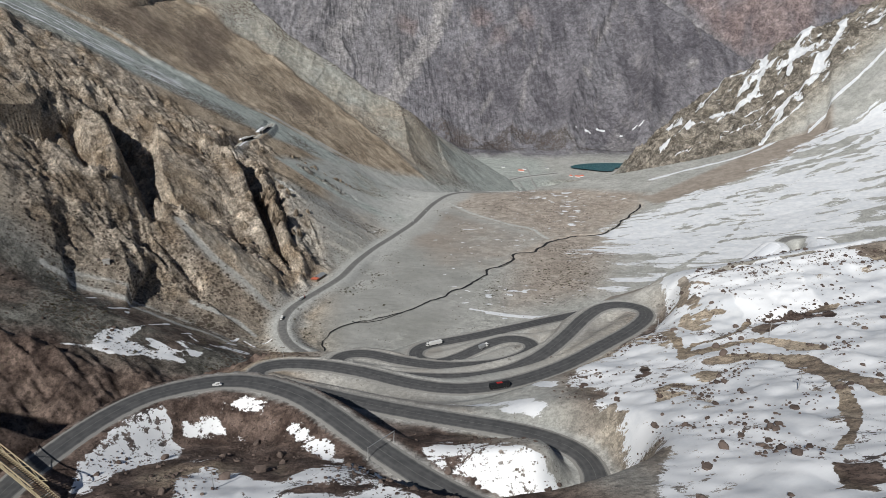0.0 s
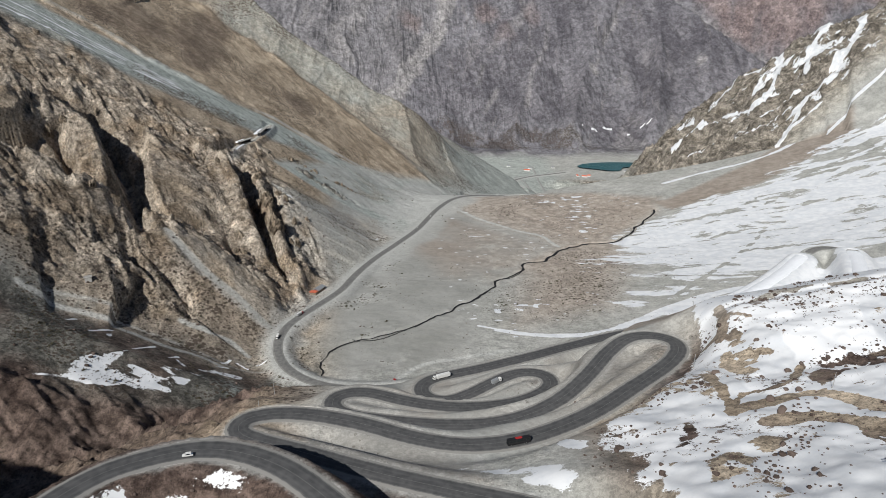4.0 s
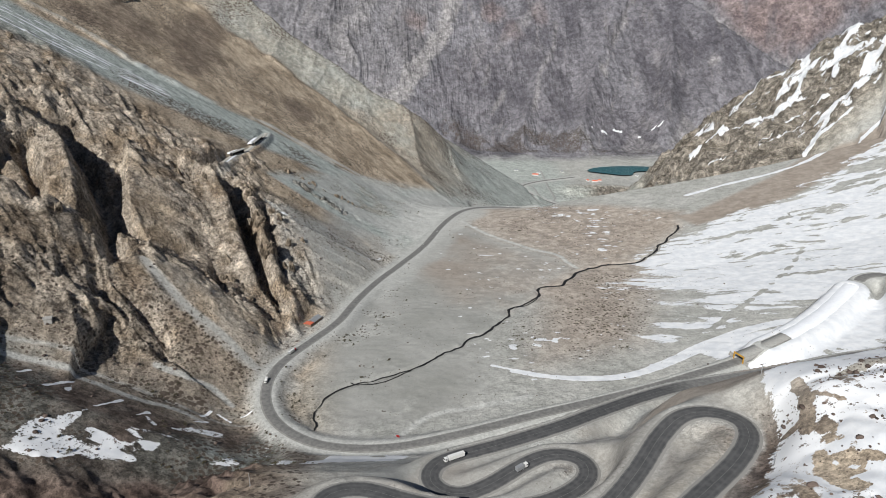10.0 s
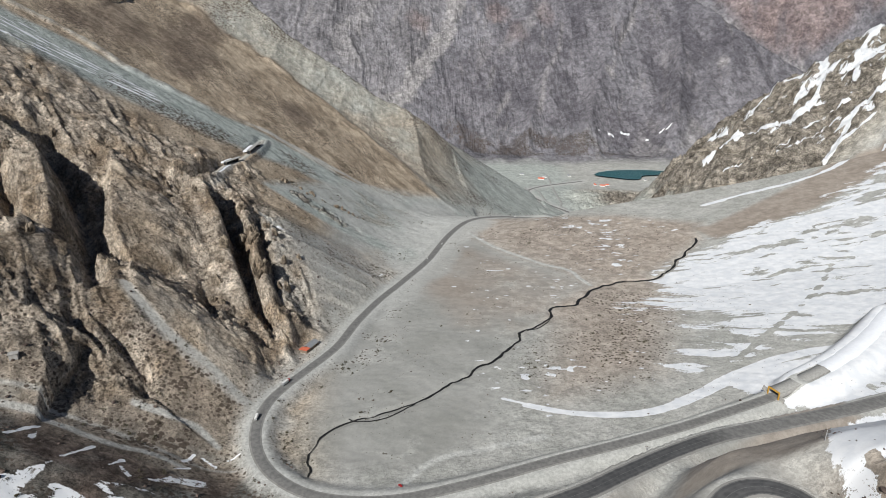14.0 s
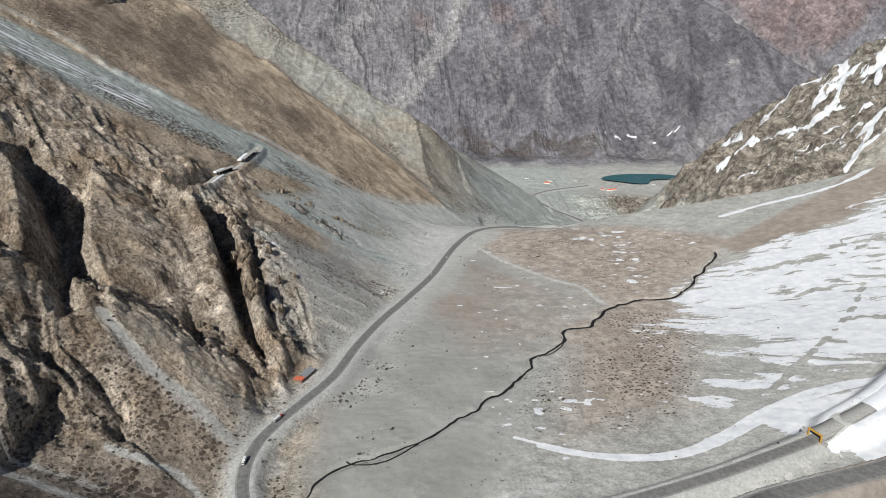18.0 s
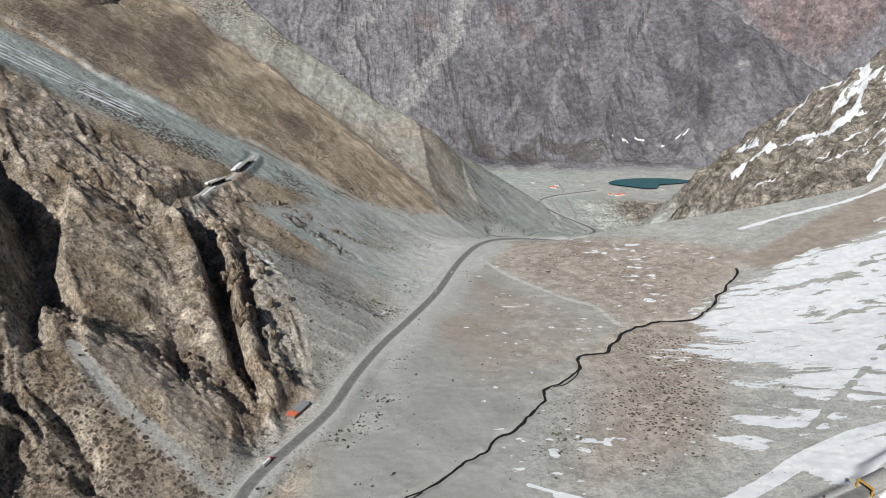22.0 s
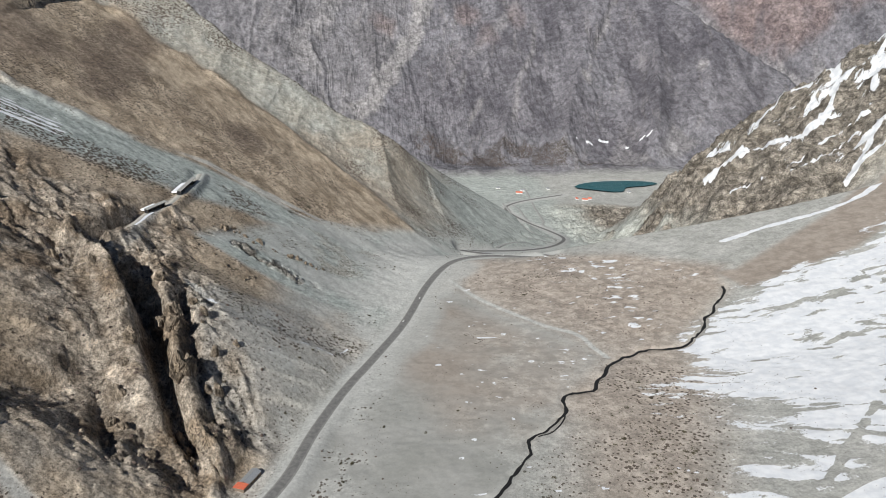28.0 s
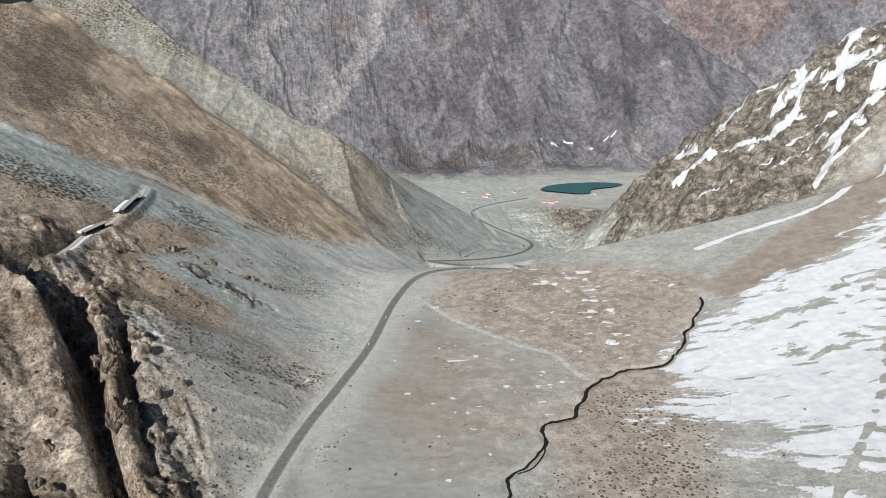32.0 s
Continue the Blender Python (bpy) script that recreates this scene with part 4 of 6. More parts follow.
ROSE = [(-10, 1290), (30, 1390), (110, 1300), (215, 1200), (170, 1110), (90, 1010), (20, 1040), (-30, 1170)]
rose = inside(ROSE, 60) * step(-0.8, 0.1, fbm(GX, GY, 80, 4, 2))
tan = np.where(GY < 1750, np.maximum(tan * (1 - 0.85 * silt), 0.85 * rose), tan)
FAR_BANK = [(-60, 780), (20, 830), (80, 940), (150, 1040), (255, 1165), (330, 1190), (290, 1080), (300, 950), (225, 870), (120, 830), (60, 790)]
far_bank = inside(FAR_BANK, 36) * (1 - silt)
earth_bank = inside([(125, 560), (160, 610), (205, 645), (340, 770), (345, 660), (225, 545), (180, 548)], 18)
dust = dust * (1 - 0.85 * earth_bank)
tan = np.maximum(tan, 0.9 * earth_bank)
scrub = scrub * (1 - earth_bank)
smooth = np.clip(np.maximum(0.95 * silt, np.maximum(0.4 * step(0.4, 0.9, dust) * (GY > 640), 0.75 * inside(SAND, 20))), 0, 1)
smooth = np.maximum(smooth, np.maximum(0.75 * bends * step(0.35, -0.1, fbm(GX, GY, 40, 4, 3)), 0.7 * earth_bank))
rims = step(0.16, 0.05, np.abs(fbm(GX, GY, 60, 4, 1))) * step(-0.1, 0.3, fbm(GX, GY, 140, 3, 3))
scrub = np.maximum(scrub * (1 - 0.9 * silt), 0.25 * far_bank * step(-0.2, 0.35, fbm(GX, GY, 38, 4, 3)) + 0.4 * silt * rims * step(60, -60, GX - 0.25 * (GY - 900)))
smooth = smooth * (1 - 0.7 * silt * rims)
for line in TRACKS[:2]:
    smooth = smooth * (1 - step(6, 2.5, near_line(smooth_line(line, 6), 20)[0] + 1.5 * wob))
red = np.maximum(red, 0.1 * far_bank * step(-0.1, 0.4, fbm(GX, GY, 50, 4, 1)))
# dry scrub and dark turf on the slope below the cliffs
for pts, k in (([(-361, 724), (-341, 732), (-307, 724), (-282, 716), (-232, 739), (-237, 778), (-278, 763), (-313, 736), (-345, 748)], 1.0), ([(-279, 806), (-256, 831), (-237, 787), (-260, 780)], 0.9), ([(-238, 805), (-222, 825), (-207, 825), (-223, 791)], 0.9), ([(-327, 874), (-284, 844), (-234, 806), (-212, 824), (-272, 846)], 0.7)):
    turf = k * inside(pts, 14) * step(-0.5, 0.15, fbm(GX, GY, 18, 4, 1))
    scrub, red = np.maximum(scrub, turf), np.maximum(red, 0.4 * turf)
BROWN_SLOPE = [(-354, 1207), (-334, 1335), (-285, 1300), (-232, 1262), (-131, 1302), (-110, 1250), (-163, 1223), (-277, 1194)]
brown_slope = inside(BROWN_SLOPE, 26) * step(-0.6, 0.1, wob)
TONGUE = [(-299, 1334), (-272, 1373), (-187, 1395), (-117, 1414), (-99, 1325), (-155, 1316), (-234, 1318)]
tongue = inside(TONGUE, 18)
STONY = [(-330, 1345), (-310, 1400), (-290, 1520), (-180, 1560), (-60, 1600), (-90, 1440), (-187, 1405), (-270, 1385)]
stony = inside(STONY, 26) * step(-0.5, 0.2, fbm(GX, GY, 45, 4, 3))
brown = np.maximum(brown * (1 - tongue), np.maximum(brown_slope, 0.55 * stony))
grey = np.maximum(grey * (1 - 0.9 * brown_slope) * (1 - 0.5 * stony), tongue)
dust = dust * (1 - 0.8 * np.maximum(brown_slope, stony))
scrub = np.maximum(scrub * (1 - 0.8 * tongue), 0.4 * stony)
for pts, k in (([(-211, 1158), (-150, 1235), (-100, 1250), (-72, 1237), (-109, 1175), (-177, 1133)], 0.6), ([(-325, 1550), (-275, 1560), (-235, 1516), (-277, 1495)], 0.9), ([(-225, 1672), (-104, 1656), (-56, 1649), (-154, 1605)], 0.5)):
    scrub = np.maximum(scrub, k * inside(pts, 18) * step(-0.45, 0.15, fbm(GX, GY, 26, 4, 2)))
dust = np.maximum(dust, 0.95 * inside([(-65, 1683), (32, 1802), (70, 1600), (30, 1465), (-40, 1320), (-75, 1400), (-90, 1526)], 36))
RUBBLE = [(-182, 650), (-155, 698), (-112, 660), (-96, 600), (-90, 540), (-85, 485), (-120, 475), (-150, 560)]
rubble = inside(RUBBLE, 14)
red = np.maximum(red, 0.6 * rubble * step(-0.5, 0.2, fbm(GX, GY, 16, 4, 1)))
scrub, dust, smooth = np.maximum(scrub, 0.5 * rubble), dust * (1 - 0.7 * rubble), smooth * (1 - rubble)
TALUS = [(-262, 1165), (-205, 1015), (-160, 1000), (-110, 1110), (-75, 1230), (-110, 1310), (-190, 1240), (-250, 1205)]
talus = inside(TALUS, 30) * step(-0.8, 0.2, fbm(GX, GY, 40, 4, 2))
# paler cover on the talus, painted to offset its weak sunlight
dust = np.maximum(dust * (1 - 0.5 * talus), 0.5 * talus)
brown = np.maximum(brown, 0.6 * talus)
paths = np.zeros(GX.shape, np.float32)
for line in ([(-415, 695), (-362, 707), (-332, 712), (-288, 710), (-256, 716), (-228, 712)], [(-290, 770), (-262, 771), (-238, 772), (-213, 755)], [(-272, 1190), (-239, 1165), (-181, 1157), (-119, 1179)],
             [(-141, 1405), (-110, 1397), (-83, 1362), (-77, 1282)], [(-363, 1605), (-271, 1603), (-188, 1605), (-88, 1655), (-6, 1752)]):
    paths = np.maximum(paths, step(5, 2, near_line(smooth_line(line, 5), 20)[0] + 2.5 * wob))
dust = np.maximum(dust, 0.75 * paths)
scrub = scrub * (1 - 0.8 * paths)

# snow
SNOW_FIELD = [(341, 1201), (415, 1284), (476, 1328), (564, 1355), (673, 1387), (768, 1448), (957, 1554), (1300, 1600), (1500, 1200), (1100, 1000), (624, 1000), (570, 1030), (498, 956), (427, 945), (391, 962), (306, 915), (236, 895), (292, 985), (246, 1084), (339, 1134)]
SNOW_RIGHT = [(300, 858), (376, 890), (473, 895), (560, 927), (686, 938), (900, 700), (600, 300), (300, 100), (110, 100), (70, 170), (92, 238), (96, 300), (76, 345), (95, 378), (150, 443), (194, 490), (205, 540), (260, 640), (330, 700), (400, 735), (340, 790)]
field = inside(SNOW_FIELD, 90) ** 0.6 * (1 - 0.55 * inside([(274, 1119), (369, 1067), (390, 1013), (349, 954), (300, 952), (237, 884), (188, 878), (239, 986)], 50))
flow = fbm(GX, GY, 130, 5, 2)
lane = (GY - 1100 + 0.16 * (GX - 400)) / np.clip(1 + 0.00135 * (GX - 400), 0.3, None) + 16 * fbm(GX, GY, 90, 5, 3) + 3 * fbm(GX, GY, 14, 3, 2)
lane_a, lane_b, lane_c = fbm(0.17 * GX, lane, 8, 3, 0), fbm(0.2 * GX, lane, 26, 4, 1), fbm(0.22 * GX, lane, 60, 3, 3)
snow = field * (0.78 + 0.3 * flow + 0.85 * lane_a + 0.8 * lane_b + 0.35 * lane_c)
SNOW_TRACK = [(581, 1160), (521, 1084), (444, 1009), (386, 957), (343, 919), (289, 886), (257, 862)]
d_track = near_line(smooth_line(SNOW_TRACK, 6), 20)[0] + 2 * wob
snow = snow - 0.55 * step(5, 2, d_track + 1.5 * fbm(GX, GY, 20, 3, 2))
right_cover = inside(SNOW_RIGHT, 24)
lumps = fbm(GX, GY, 42, 5, 3)
snow = np.maximum(snow, right_cover * (1.0 + 0.75 * lumps + 0.42 * fbm(GX, GY, 12, 3, 1) + 0.2 * step(560, 760, GY)))
for line, half in (([(84, 836), (118, 823), (169, 814), (214, 818), (260, 839), (320, 875), (386, 901), (442, 904), (487, 886), (496, 862), (473, 828)], 8), ([(60, 850), (84, 838)], 3)):
    wide = np.interp(GX, [84, 170, 300, 440], [0.5, 0.7, 1.1, 1.0]) * half + 1.0 * fbm(GX, GY, 30, 3, 1)
    snow = np.maximum(snow, step(wide + 2.5, wide - 2.5, near_line(smooth_line(line, 5), 40)[0] + 0.5 * wob))
BARE = (([(193, 468), (211, 490), (203, 455), (216, 436), (196, 424), (183, 417), (182, 436)], 1.0), ([(200, 560), (238, 640), (300, 690), (340, 740), (363, 800), (315, 803), (230, 700), (188, 580)], 1.0), ([(417, 834), (473, 826), (560, 830), (548, 812), (474, 806), (424, 790)], 0.8),
        ([(227, 494), (253, 520), (279, 516), (299, 503), (320, 520), (255, 530), (225, 515)], 1.0), ([(111, 295), (124, 316), (149, 335), (168, 329), (149, 318), (120, 298)], 0.7), ([(90, 301), (106, 319), (128, 368), (148, 371), (117, 331), (95, 305)], 0.95),
        ([(210, 396), (234, 419), (256, 417), (281, 420), (258, 387), (242, 405), (205, 376)], 0.8), ([(211, 299), (219, 299), (215, 282), (193, 252), (195, 264)], 0.9), ([(128, 187), (138, 184), (147, 190), (129, 165), (123, 171)], 0.9), ([(333, 492), (373, 507), (338, 458)], 0.8), ([(67, 327), (90, 363), (165, 465), (173, 423), (160, 386), (133, 372), (95, 321), (78, 316)], 0.34))
bare_cover = np.zeros(GX.shape, np.float32)
for pts, k in BARE:
    bare_cover = np.maximum(bare_cover, k * inside(pts, 8) * step(-0.5, 0.0, fbm(GX, GY, 14, 4, 0)))
TRODDEN = (([(158, 370), (163, 373), (176, 373), (198, 373), (211, 360), (217, 339)], 5), ([(164, 348), (184, 348), (198, 334), (200, 320), (199, 302), (193, 252)], 5), ([(157, 371), (172, 392), (184, 389), (200, 395), (218, 418)], 1.6), ([(213, 522), (207, 500), (197, 477)], 3), ([(168, 429), (163, 395), (155, 367)], 2.5),
           ([(193, 320), (192, 291), (174, 246), (156, 217), (140, 202)], 2.2), ([(219, 487), (208, 505), (202, 489), (194, 489)], 2))
trodden = np.zeros(GX.shape, np.float32)
for line, half in TRODDEN:
    trodden = np.maximum(trodden, step(half + 1.6, half - 1.0, near_line(smooth_line(line, 4), 20)[0] + 0.5 * half * fbm(GX, GY, 12, 3, 2)))
bare_cover = np.maximum(bare_cover, trodden)
snow = snow - 1.0 * bare_cover
tan = np.maximum(tan, 0.6 * trodden)
red = red * (1 - 0.55 * trodden)
PATCHES = (([(-147, 290), (-140, 295), (-133, 300), (-128, 297), (-126, 290), (-120, 287), (-116, 273), (-127, 259), (-132, 245), (-132, 232), (-130, 221), (-144, 235), (-150, 252), (-148, 266), (-149, 275)], 0.95), ([(-109, 313), (-98, 318), (-80, 309), (-72, 300), (-84, 303), (-96, 307), (-107, 309)], 0.9), ([(-122, 299), (-110, 308), (-104, 306), (-92, 301), (-85, 294), (-93, 295), (-105, 302), (-121, 295)], 0.75),
           ([(-106, 247), (-95, 267), (-88, 250), (-83, 260), (-73, 243), (-61, 242), (-42, 276), (-14, 232), (-4, 219), (-40, 190), (-93, 205)], 0.8), ([(-74, 306), (-55, 295), (-36, 270), (-18, 262), (-5, 226), (-27, 232), (-55, 276), (-72, 292)], 0.62), ([(-116, 268), (-100, 276), (-92, 268), (-104, 262)], 0.5),
           ([(-4, 280), (6, 297), (37, 280), (46, 266), (62, 268), (56, 240), (40, 230), (25, 236), (4, 256)], 0.66), ([(0, 362), (46, 346), (74, 347), (62, 318), (14, 345)], 0.55), ([(60, 340), (72, 335), (78, 362), (66, 372)], 0.7),
           ([(-347, 577), (-327, 591), (-320, 624), (-300, 648), (-299, 617), (-288, 635), (-263, 632), (-234, 647), (-247, 612), (-297, 591), (-329, 578)], 0.78), ([(-321, 632), (-304, 641), (-299, 653), (-299, 631), (-305, 614), (-330, 600)], 0.6), ([(-244, 674), (-230, 692), (-207, 703), (-200, 690), (-223, 683), (-243, 668)], 0.62), ([(-266, 650), (-237, 668), (-215, 656), (-230, 640), (-266, 638)], 0.36), ([(-247, 612), (-206, 640), (-180, 660), (-170, 650), (-206, 626)], 0.36),
           ([(-190, 700), (-160, 690), (-150, 660), (-185, 660)], 0.34), ([(180, 1583), (354, 1527), (465, 1421), (389, 1365), (289, 1296), (259, 1330), (205, 1476)], 0.1), ([(-110, 640), (-34, 655), (60, 672), (150, 705), (90, 690), (47, 660), (-53, 620), (-120, 600)], 0.4), ([(-114, 612), (-97, 656), (-46, 655), (-15, 650), (-60, 622)], 0.85), ([(-160, 640), (-140, 670), (-120, 640), (-130, 560), (-145, 560)], 0.5))
patchy = 0.7 * fbm(0.45 * GX, 1.2 * GY + 0.3 * GX, 20, 4, 1) + 0.55 * fbm(0.6 * GX, GY, 8, 3, 2)
for pts, cover in PATCHES:
    snow = np.maximum(snow, inside(pts, 11) * (cover + patchy))
STRIPS = ([(-341, 672), (-334, 699)], [(-327, 677), (-330, 691)], [(-299, 666), (-292, 696)], [(-270, 676), (-267, 690)], [(-263, 679), (-253, 670)], [(-233, 723), (-229, 737)], [(-222, 736), (-207, 728)], [(-200, 740), (-192, 747)], [(-366, 680), (-364, 692)], [(-233, 706), (-225, 714)],
          [(-147, 1171), (-138, 1176)], [(-127, 1180), (-112, 1182)], [(-106, 1195), (-97, 1214)], [(-244, 1166), (-235, 1164)],
          [(540, 3762), (600, 3760), (670, 3767)], [(813, 3657), (900, 3674), (998, 3686)], [(1060, 3640), (1110, 3632), (1180, 3614)])
for line in STRIPS:
    half = 2.2 if line[0][1] > 3000 else 1.3
    snow = np.maximum(snow, 0.95 * step(half + 1.6, half - 0.8, near_line(smooth_line(line, 4), 30)[0] + (2 if half < 2 else 7) * fbm(GX, GY, 10 if half < 2 else 50, 3, 1)))
cold = (right_hill * step(0.0, 1.0, 1.0 * (GX > 560))) * step(-120, 60, GZ)
band = fbm((GX * 0.93 - GY * 0.36) * 0.32, (GX * 0.36 + GY * 0.93) * 1.6, 70, 5, 1)
snow = np.maximum(snow, cold * (-0.2 + 0.5 * band + 0.75 * fbm((GX * 0.93 - GY * 0.36) * 0.2, (GX * 0.36 + GY * 0.93) * 1.6, 26, 4, 2) + 0.35 * np.clip(hollow / 5, -1, 1) + 0.45 * fbm(GX, GY, 22, 4, 3) + 0.0012 * np.clip(GZ - 60, -100, 350)))
STRIPES = (([(989, 2012), (962, 1955), (896, 1917), (850, 1951), (805, 1995), (730, 2036)], 15), ([(976, 1848), (920, 1868), (857, 1866), (813, 1894)], 6), ([(948, 1835), (850, 1822), (782, 1867), (725, 1883)], 8), ([(1034, 1809), (979, 1812), (932, 1775), (890, 1747)], 9), ([(984, 1758), (939, 1763), (897, 1748)], 6),
           ([(1300, 1760), (943, 1655), (799, 1572), (719, 1545), (603, 1528), (520, 1505)], 8), ([(908, 2062), (853, 2068), (800, 2062), (777, 2131)], 12), ([(1092, 1990), (1040, 1950), (1010, 1900)], 14), ([(1164, 1950), (1110, 1880), (1060, 1850)], 16))
ragged = 9 * fbm(GX, GY, 42, 4, 2) + 7 * fbm(0.3 * GX, GY, 10, 3, 1)
for line, half in STRIPES:
    keep = 0.3 if line[0][0] > 1200 else 1.0
    d = near_line(smooth_line(line, 6), 50)[0] + keep * ragged
    snow = np.maximum(snow, step(0.62 * half + 6, 0.62 * half - 5, d) * 0.95)
for k in range(6):
    line = [(-1000, 1235 + 25 * k), (-736, 1345 + 17 * k), (-655, 1365 + 14 * k), (-560, 1402 + 10 * k), (-470 - 25 * (k % 3), 1430 + 8 * k)]
    snow = np.maximum(snow, step(3.0, 1.0, near_line(smooth_line(line, 8), 12)[0] + 4.5 * fbm(GX, GY, 26, 4, k) + (k % 3) * 0.8) * step(-470, -520, GX))
floor_bits = step(0.66, 0.74, fbm(0.6 * GX, GY, 9, 2, 1) + 0.2 * fbm(GX, GY, 130, 2, 2) + 0.22 * inside(HUMP, 60) * step(250, 300, GX)) * step(60, 120, GX + 0.2 * (GY - 900) + 60) * step(780, 820, GY) * step(1500, 1400, GY) * step(420, 300, GX)
snow = np.maximum(snow, 0.58 * floor_bits)
snow = snow * (1 - step(5, 2.5, d_road - w_road + 1.5 * wob))
snow = np.maximum(snow, 0.9 * step(30, 14, np.minimum(d_bury, d_bury2) + 8 * wob) * step(385, 400, GX + 8 * wob))
snow = snow * step(2.5, 6, d_stream)
snow = np.clip(snow, 0, 1)


def sheet(name, gx, gy, gz):
    ny, nx = gx.shape
    me = bpy.data.meshes.new(name)
    me.vertices.add(nx * ny)
    me.vertices.foreach_set("co", np.stack([gx, gy, gz], -1).astype(np.float32).ravel())
    i = (np.arange(ny - 1)[:, None] * nx + np.arange(nx - 1)[None, :]).ravel()
    quads = np.stack([i, i + 1, i + 1 + nx, i + nx], -1).astype(np.int32)
    me.loops.add(quads.size)
    me.loops.foreach_set("vertex_index", quads.ravel())
    me.polygons.add(len(quads))
    me.polygons.foreach_set("loop_start", np.arange(0, quads.size, 4, dtype=np.int32))
    me.polygons.foreach_set("use_smooth", np.ones(len(quads), bool))
    me.update()
    return me


def paint(me, name, r, g, b):
    a = me.attributes.new(name, "FLOAT_COLOR", "POINT")
    n = len(me.vertices)
    v = np.ones((n, 4), np.float32)
    for i, c in enumerate((r, g, b)):
        v[:, i] = np.clip(np.broadcast_to(c, np.shape(r)).ravel(), 0, 1)
    a.data.foreach_set("color", v.ravel())


me = sheet("ground", GX, GY, GZ)
paint(me, "cover_a", snow, grey, rock)
paint(me, "cover_b", dust, scrub, red)
paint(me, "cover_c", far, tan, brown)
paint(me, "cover_d", smooth, 0, 0)
me.materials.append(GROUND)
tagged(new("ground", me), "stony mountain valley with scree, bare rock and old snow", "ground", kind="structure")


def height(x, y):
    """The height of the finished ground at one place."""
    i = int(np.clip(np.searchsorted(XS, x) - 1, 0, len(XS) - 2))
    j = int(np.clip(np.searchsorted(YS, y) - 1, 0, len(YS) - 2))
    u, v = (x - XS[i]) / (XS[i + 1] - XS[i]), (y - YS[j]) / (YS[j + 1] - YS[j])
    return float((GZ[j, i] * (1 - u) + GZ[j, i + 1] * u) * (1 - v) + (GZ[j + 1, i] * (1 - u) + GZ[j + 1, i + 1] * u) * v)


def ribbon(name, line, cross, material, across=None):
    """A strip along a line; cross: rows of (offset to the right, height) for each station, or one for all."""
    line = np.asarray(line)
    tang = np.gradient(line[:, :2], axis=0)
    tang /= np.linalg.norm(tang, axis=1, keepdims=True) + 1e-9
    right = np.stack([tang[:, 1], -tang[:, 0]], -1)
    cross = np.broadcast_to(np.asarray(cross, float), (len(line), *np.shape(cross)[-2:]))
    pts = np.zeros((len(line), cross.shape[1], 3))
    pts[..., :2] = line[:, None, :2] + right[:, None] * cross[..., :1]
    pts[..., 2] = line[:, None, 2] + cross[..., 1]
    me = sheet(name, pts[..., 0], pts[..., 1], pts[..., 2])
    if across is not None:
        paint(me, "across", np.broadcast_to(np.asarray(across, float), pts.shape[:2]).copy(), 0, 0)
    me.materials.append(material)
    return me


cross = np.stack([np.stack([-road_half - 2.2, -0.6 + 0 * road_half], -1), np.stack([-road_half, 0 * road_half], -1), np.stack([0 * road_half, 0.1 + 0 * road_half], -1), np.stack([road_half, 0 * road_half], -1), np.stack([road_half + 2.2, -0.6 + 0 * road_half], -1)], 1)
road = new("road", ribbon("road", road_line, cross, ASPHALT, (0, 0, 0, 0, 0)))
tagged(road, "two-lane asphalt mountain road climbing in hairpin bends", "road", kind="structure")
at = road.data.attributes["across"]
vals = np.ones((len(road.data.vertices), 4), np.float32)
vals[:, 1] = np.repeat(np.interp(road_line[:, 2], [62, 84, 98, 104], [0.8, 0.9, 0.9, 0.08]), 5)
vals[:, 0] = np.tile([1.25, 1.0, 0.0, 1.0, 1.25], len(road_line))
at.data.foreach_set("color", vals.ravel())


# ---- making things ----
def part(name, bm, material, parent=None, label="", smooth=False):
    """Links a bmesh as one mesh object, under a thing or under a part."""
    me = bpy.data.meshes.new(name)
    bm.to_mesh(me)
    bm.free()
    if smooth:
        me.polygons.foreach_set("use_smooth", np.ones(len(me.polygons), bool))
    me.materials.append(material)
    ob = new(name, me)
    ob.parent = parent
    return tagged(ob, label)


def thing(name, label, category, m, group=""):
    return_ob = new(name)
    return_ob.empty_display_size = 0.5
    return_ob.matrix_basis = m
    return tagged(return_ob, label, category, group)


def box(x0, x1, y0, y1, z0, z1, bevel=0.0, bm=None):
    bm = bm or bmesh.new()
    made = bmesh.ops.create_cube(bm, size=1, matrix=Matrix.LocRotScale(((x0 + x1) / 2, (y0 + y1) / 2, (z0 + z1) / 2), None, (x1 - x0, y1 - y0, z1 - z0)))
    if bevel:
        edges = {e for v in made["verts"] for e in v.link_edges}
        bmesh.ops.bevel(bm, geom=list(edges), offset=bevel, segments=2, affect="EDGES")
    return bm


def bar(a, b, r, bm=None, sides=8, r2=None):
    """A round bar from a to b."""
    bm = bm or bmesh.new()
    a, b = Vector(a), Vector(b)
    turn = (b - a).to_track_quat("Z", "Y").to_matrix().to_4x4()
    bmesh.ops.create_cone(bm, cap_ends=True, segments=sides, radius1=r, radius2=r if r2 is None else r2, depth=(b - a).length, matrix=Matrix.Translation((a + b) / 2) @ turn)
    return bm


def beam(a, b, w, h, bm=None):
    """A square beam from a to b."""
    bm = bm or bmesh.new()
    a, b = Vector(a), Vector(b)
    turn = (b - a).to_track_quat("Y", "Z").to_matrix().to_4x4()
    bmesh.ops.create_cube(bm, size=1, matrix=Matrix.Translation((a + b) / 2) @ turn @ Matrix.Diagonal((w, (b - a).length, h, 1)))
    return bm


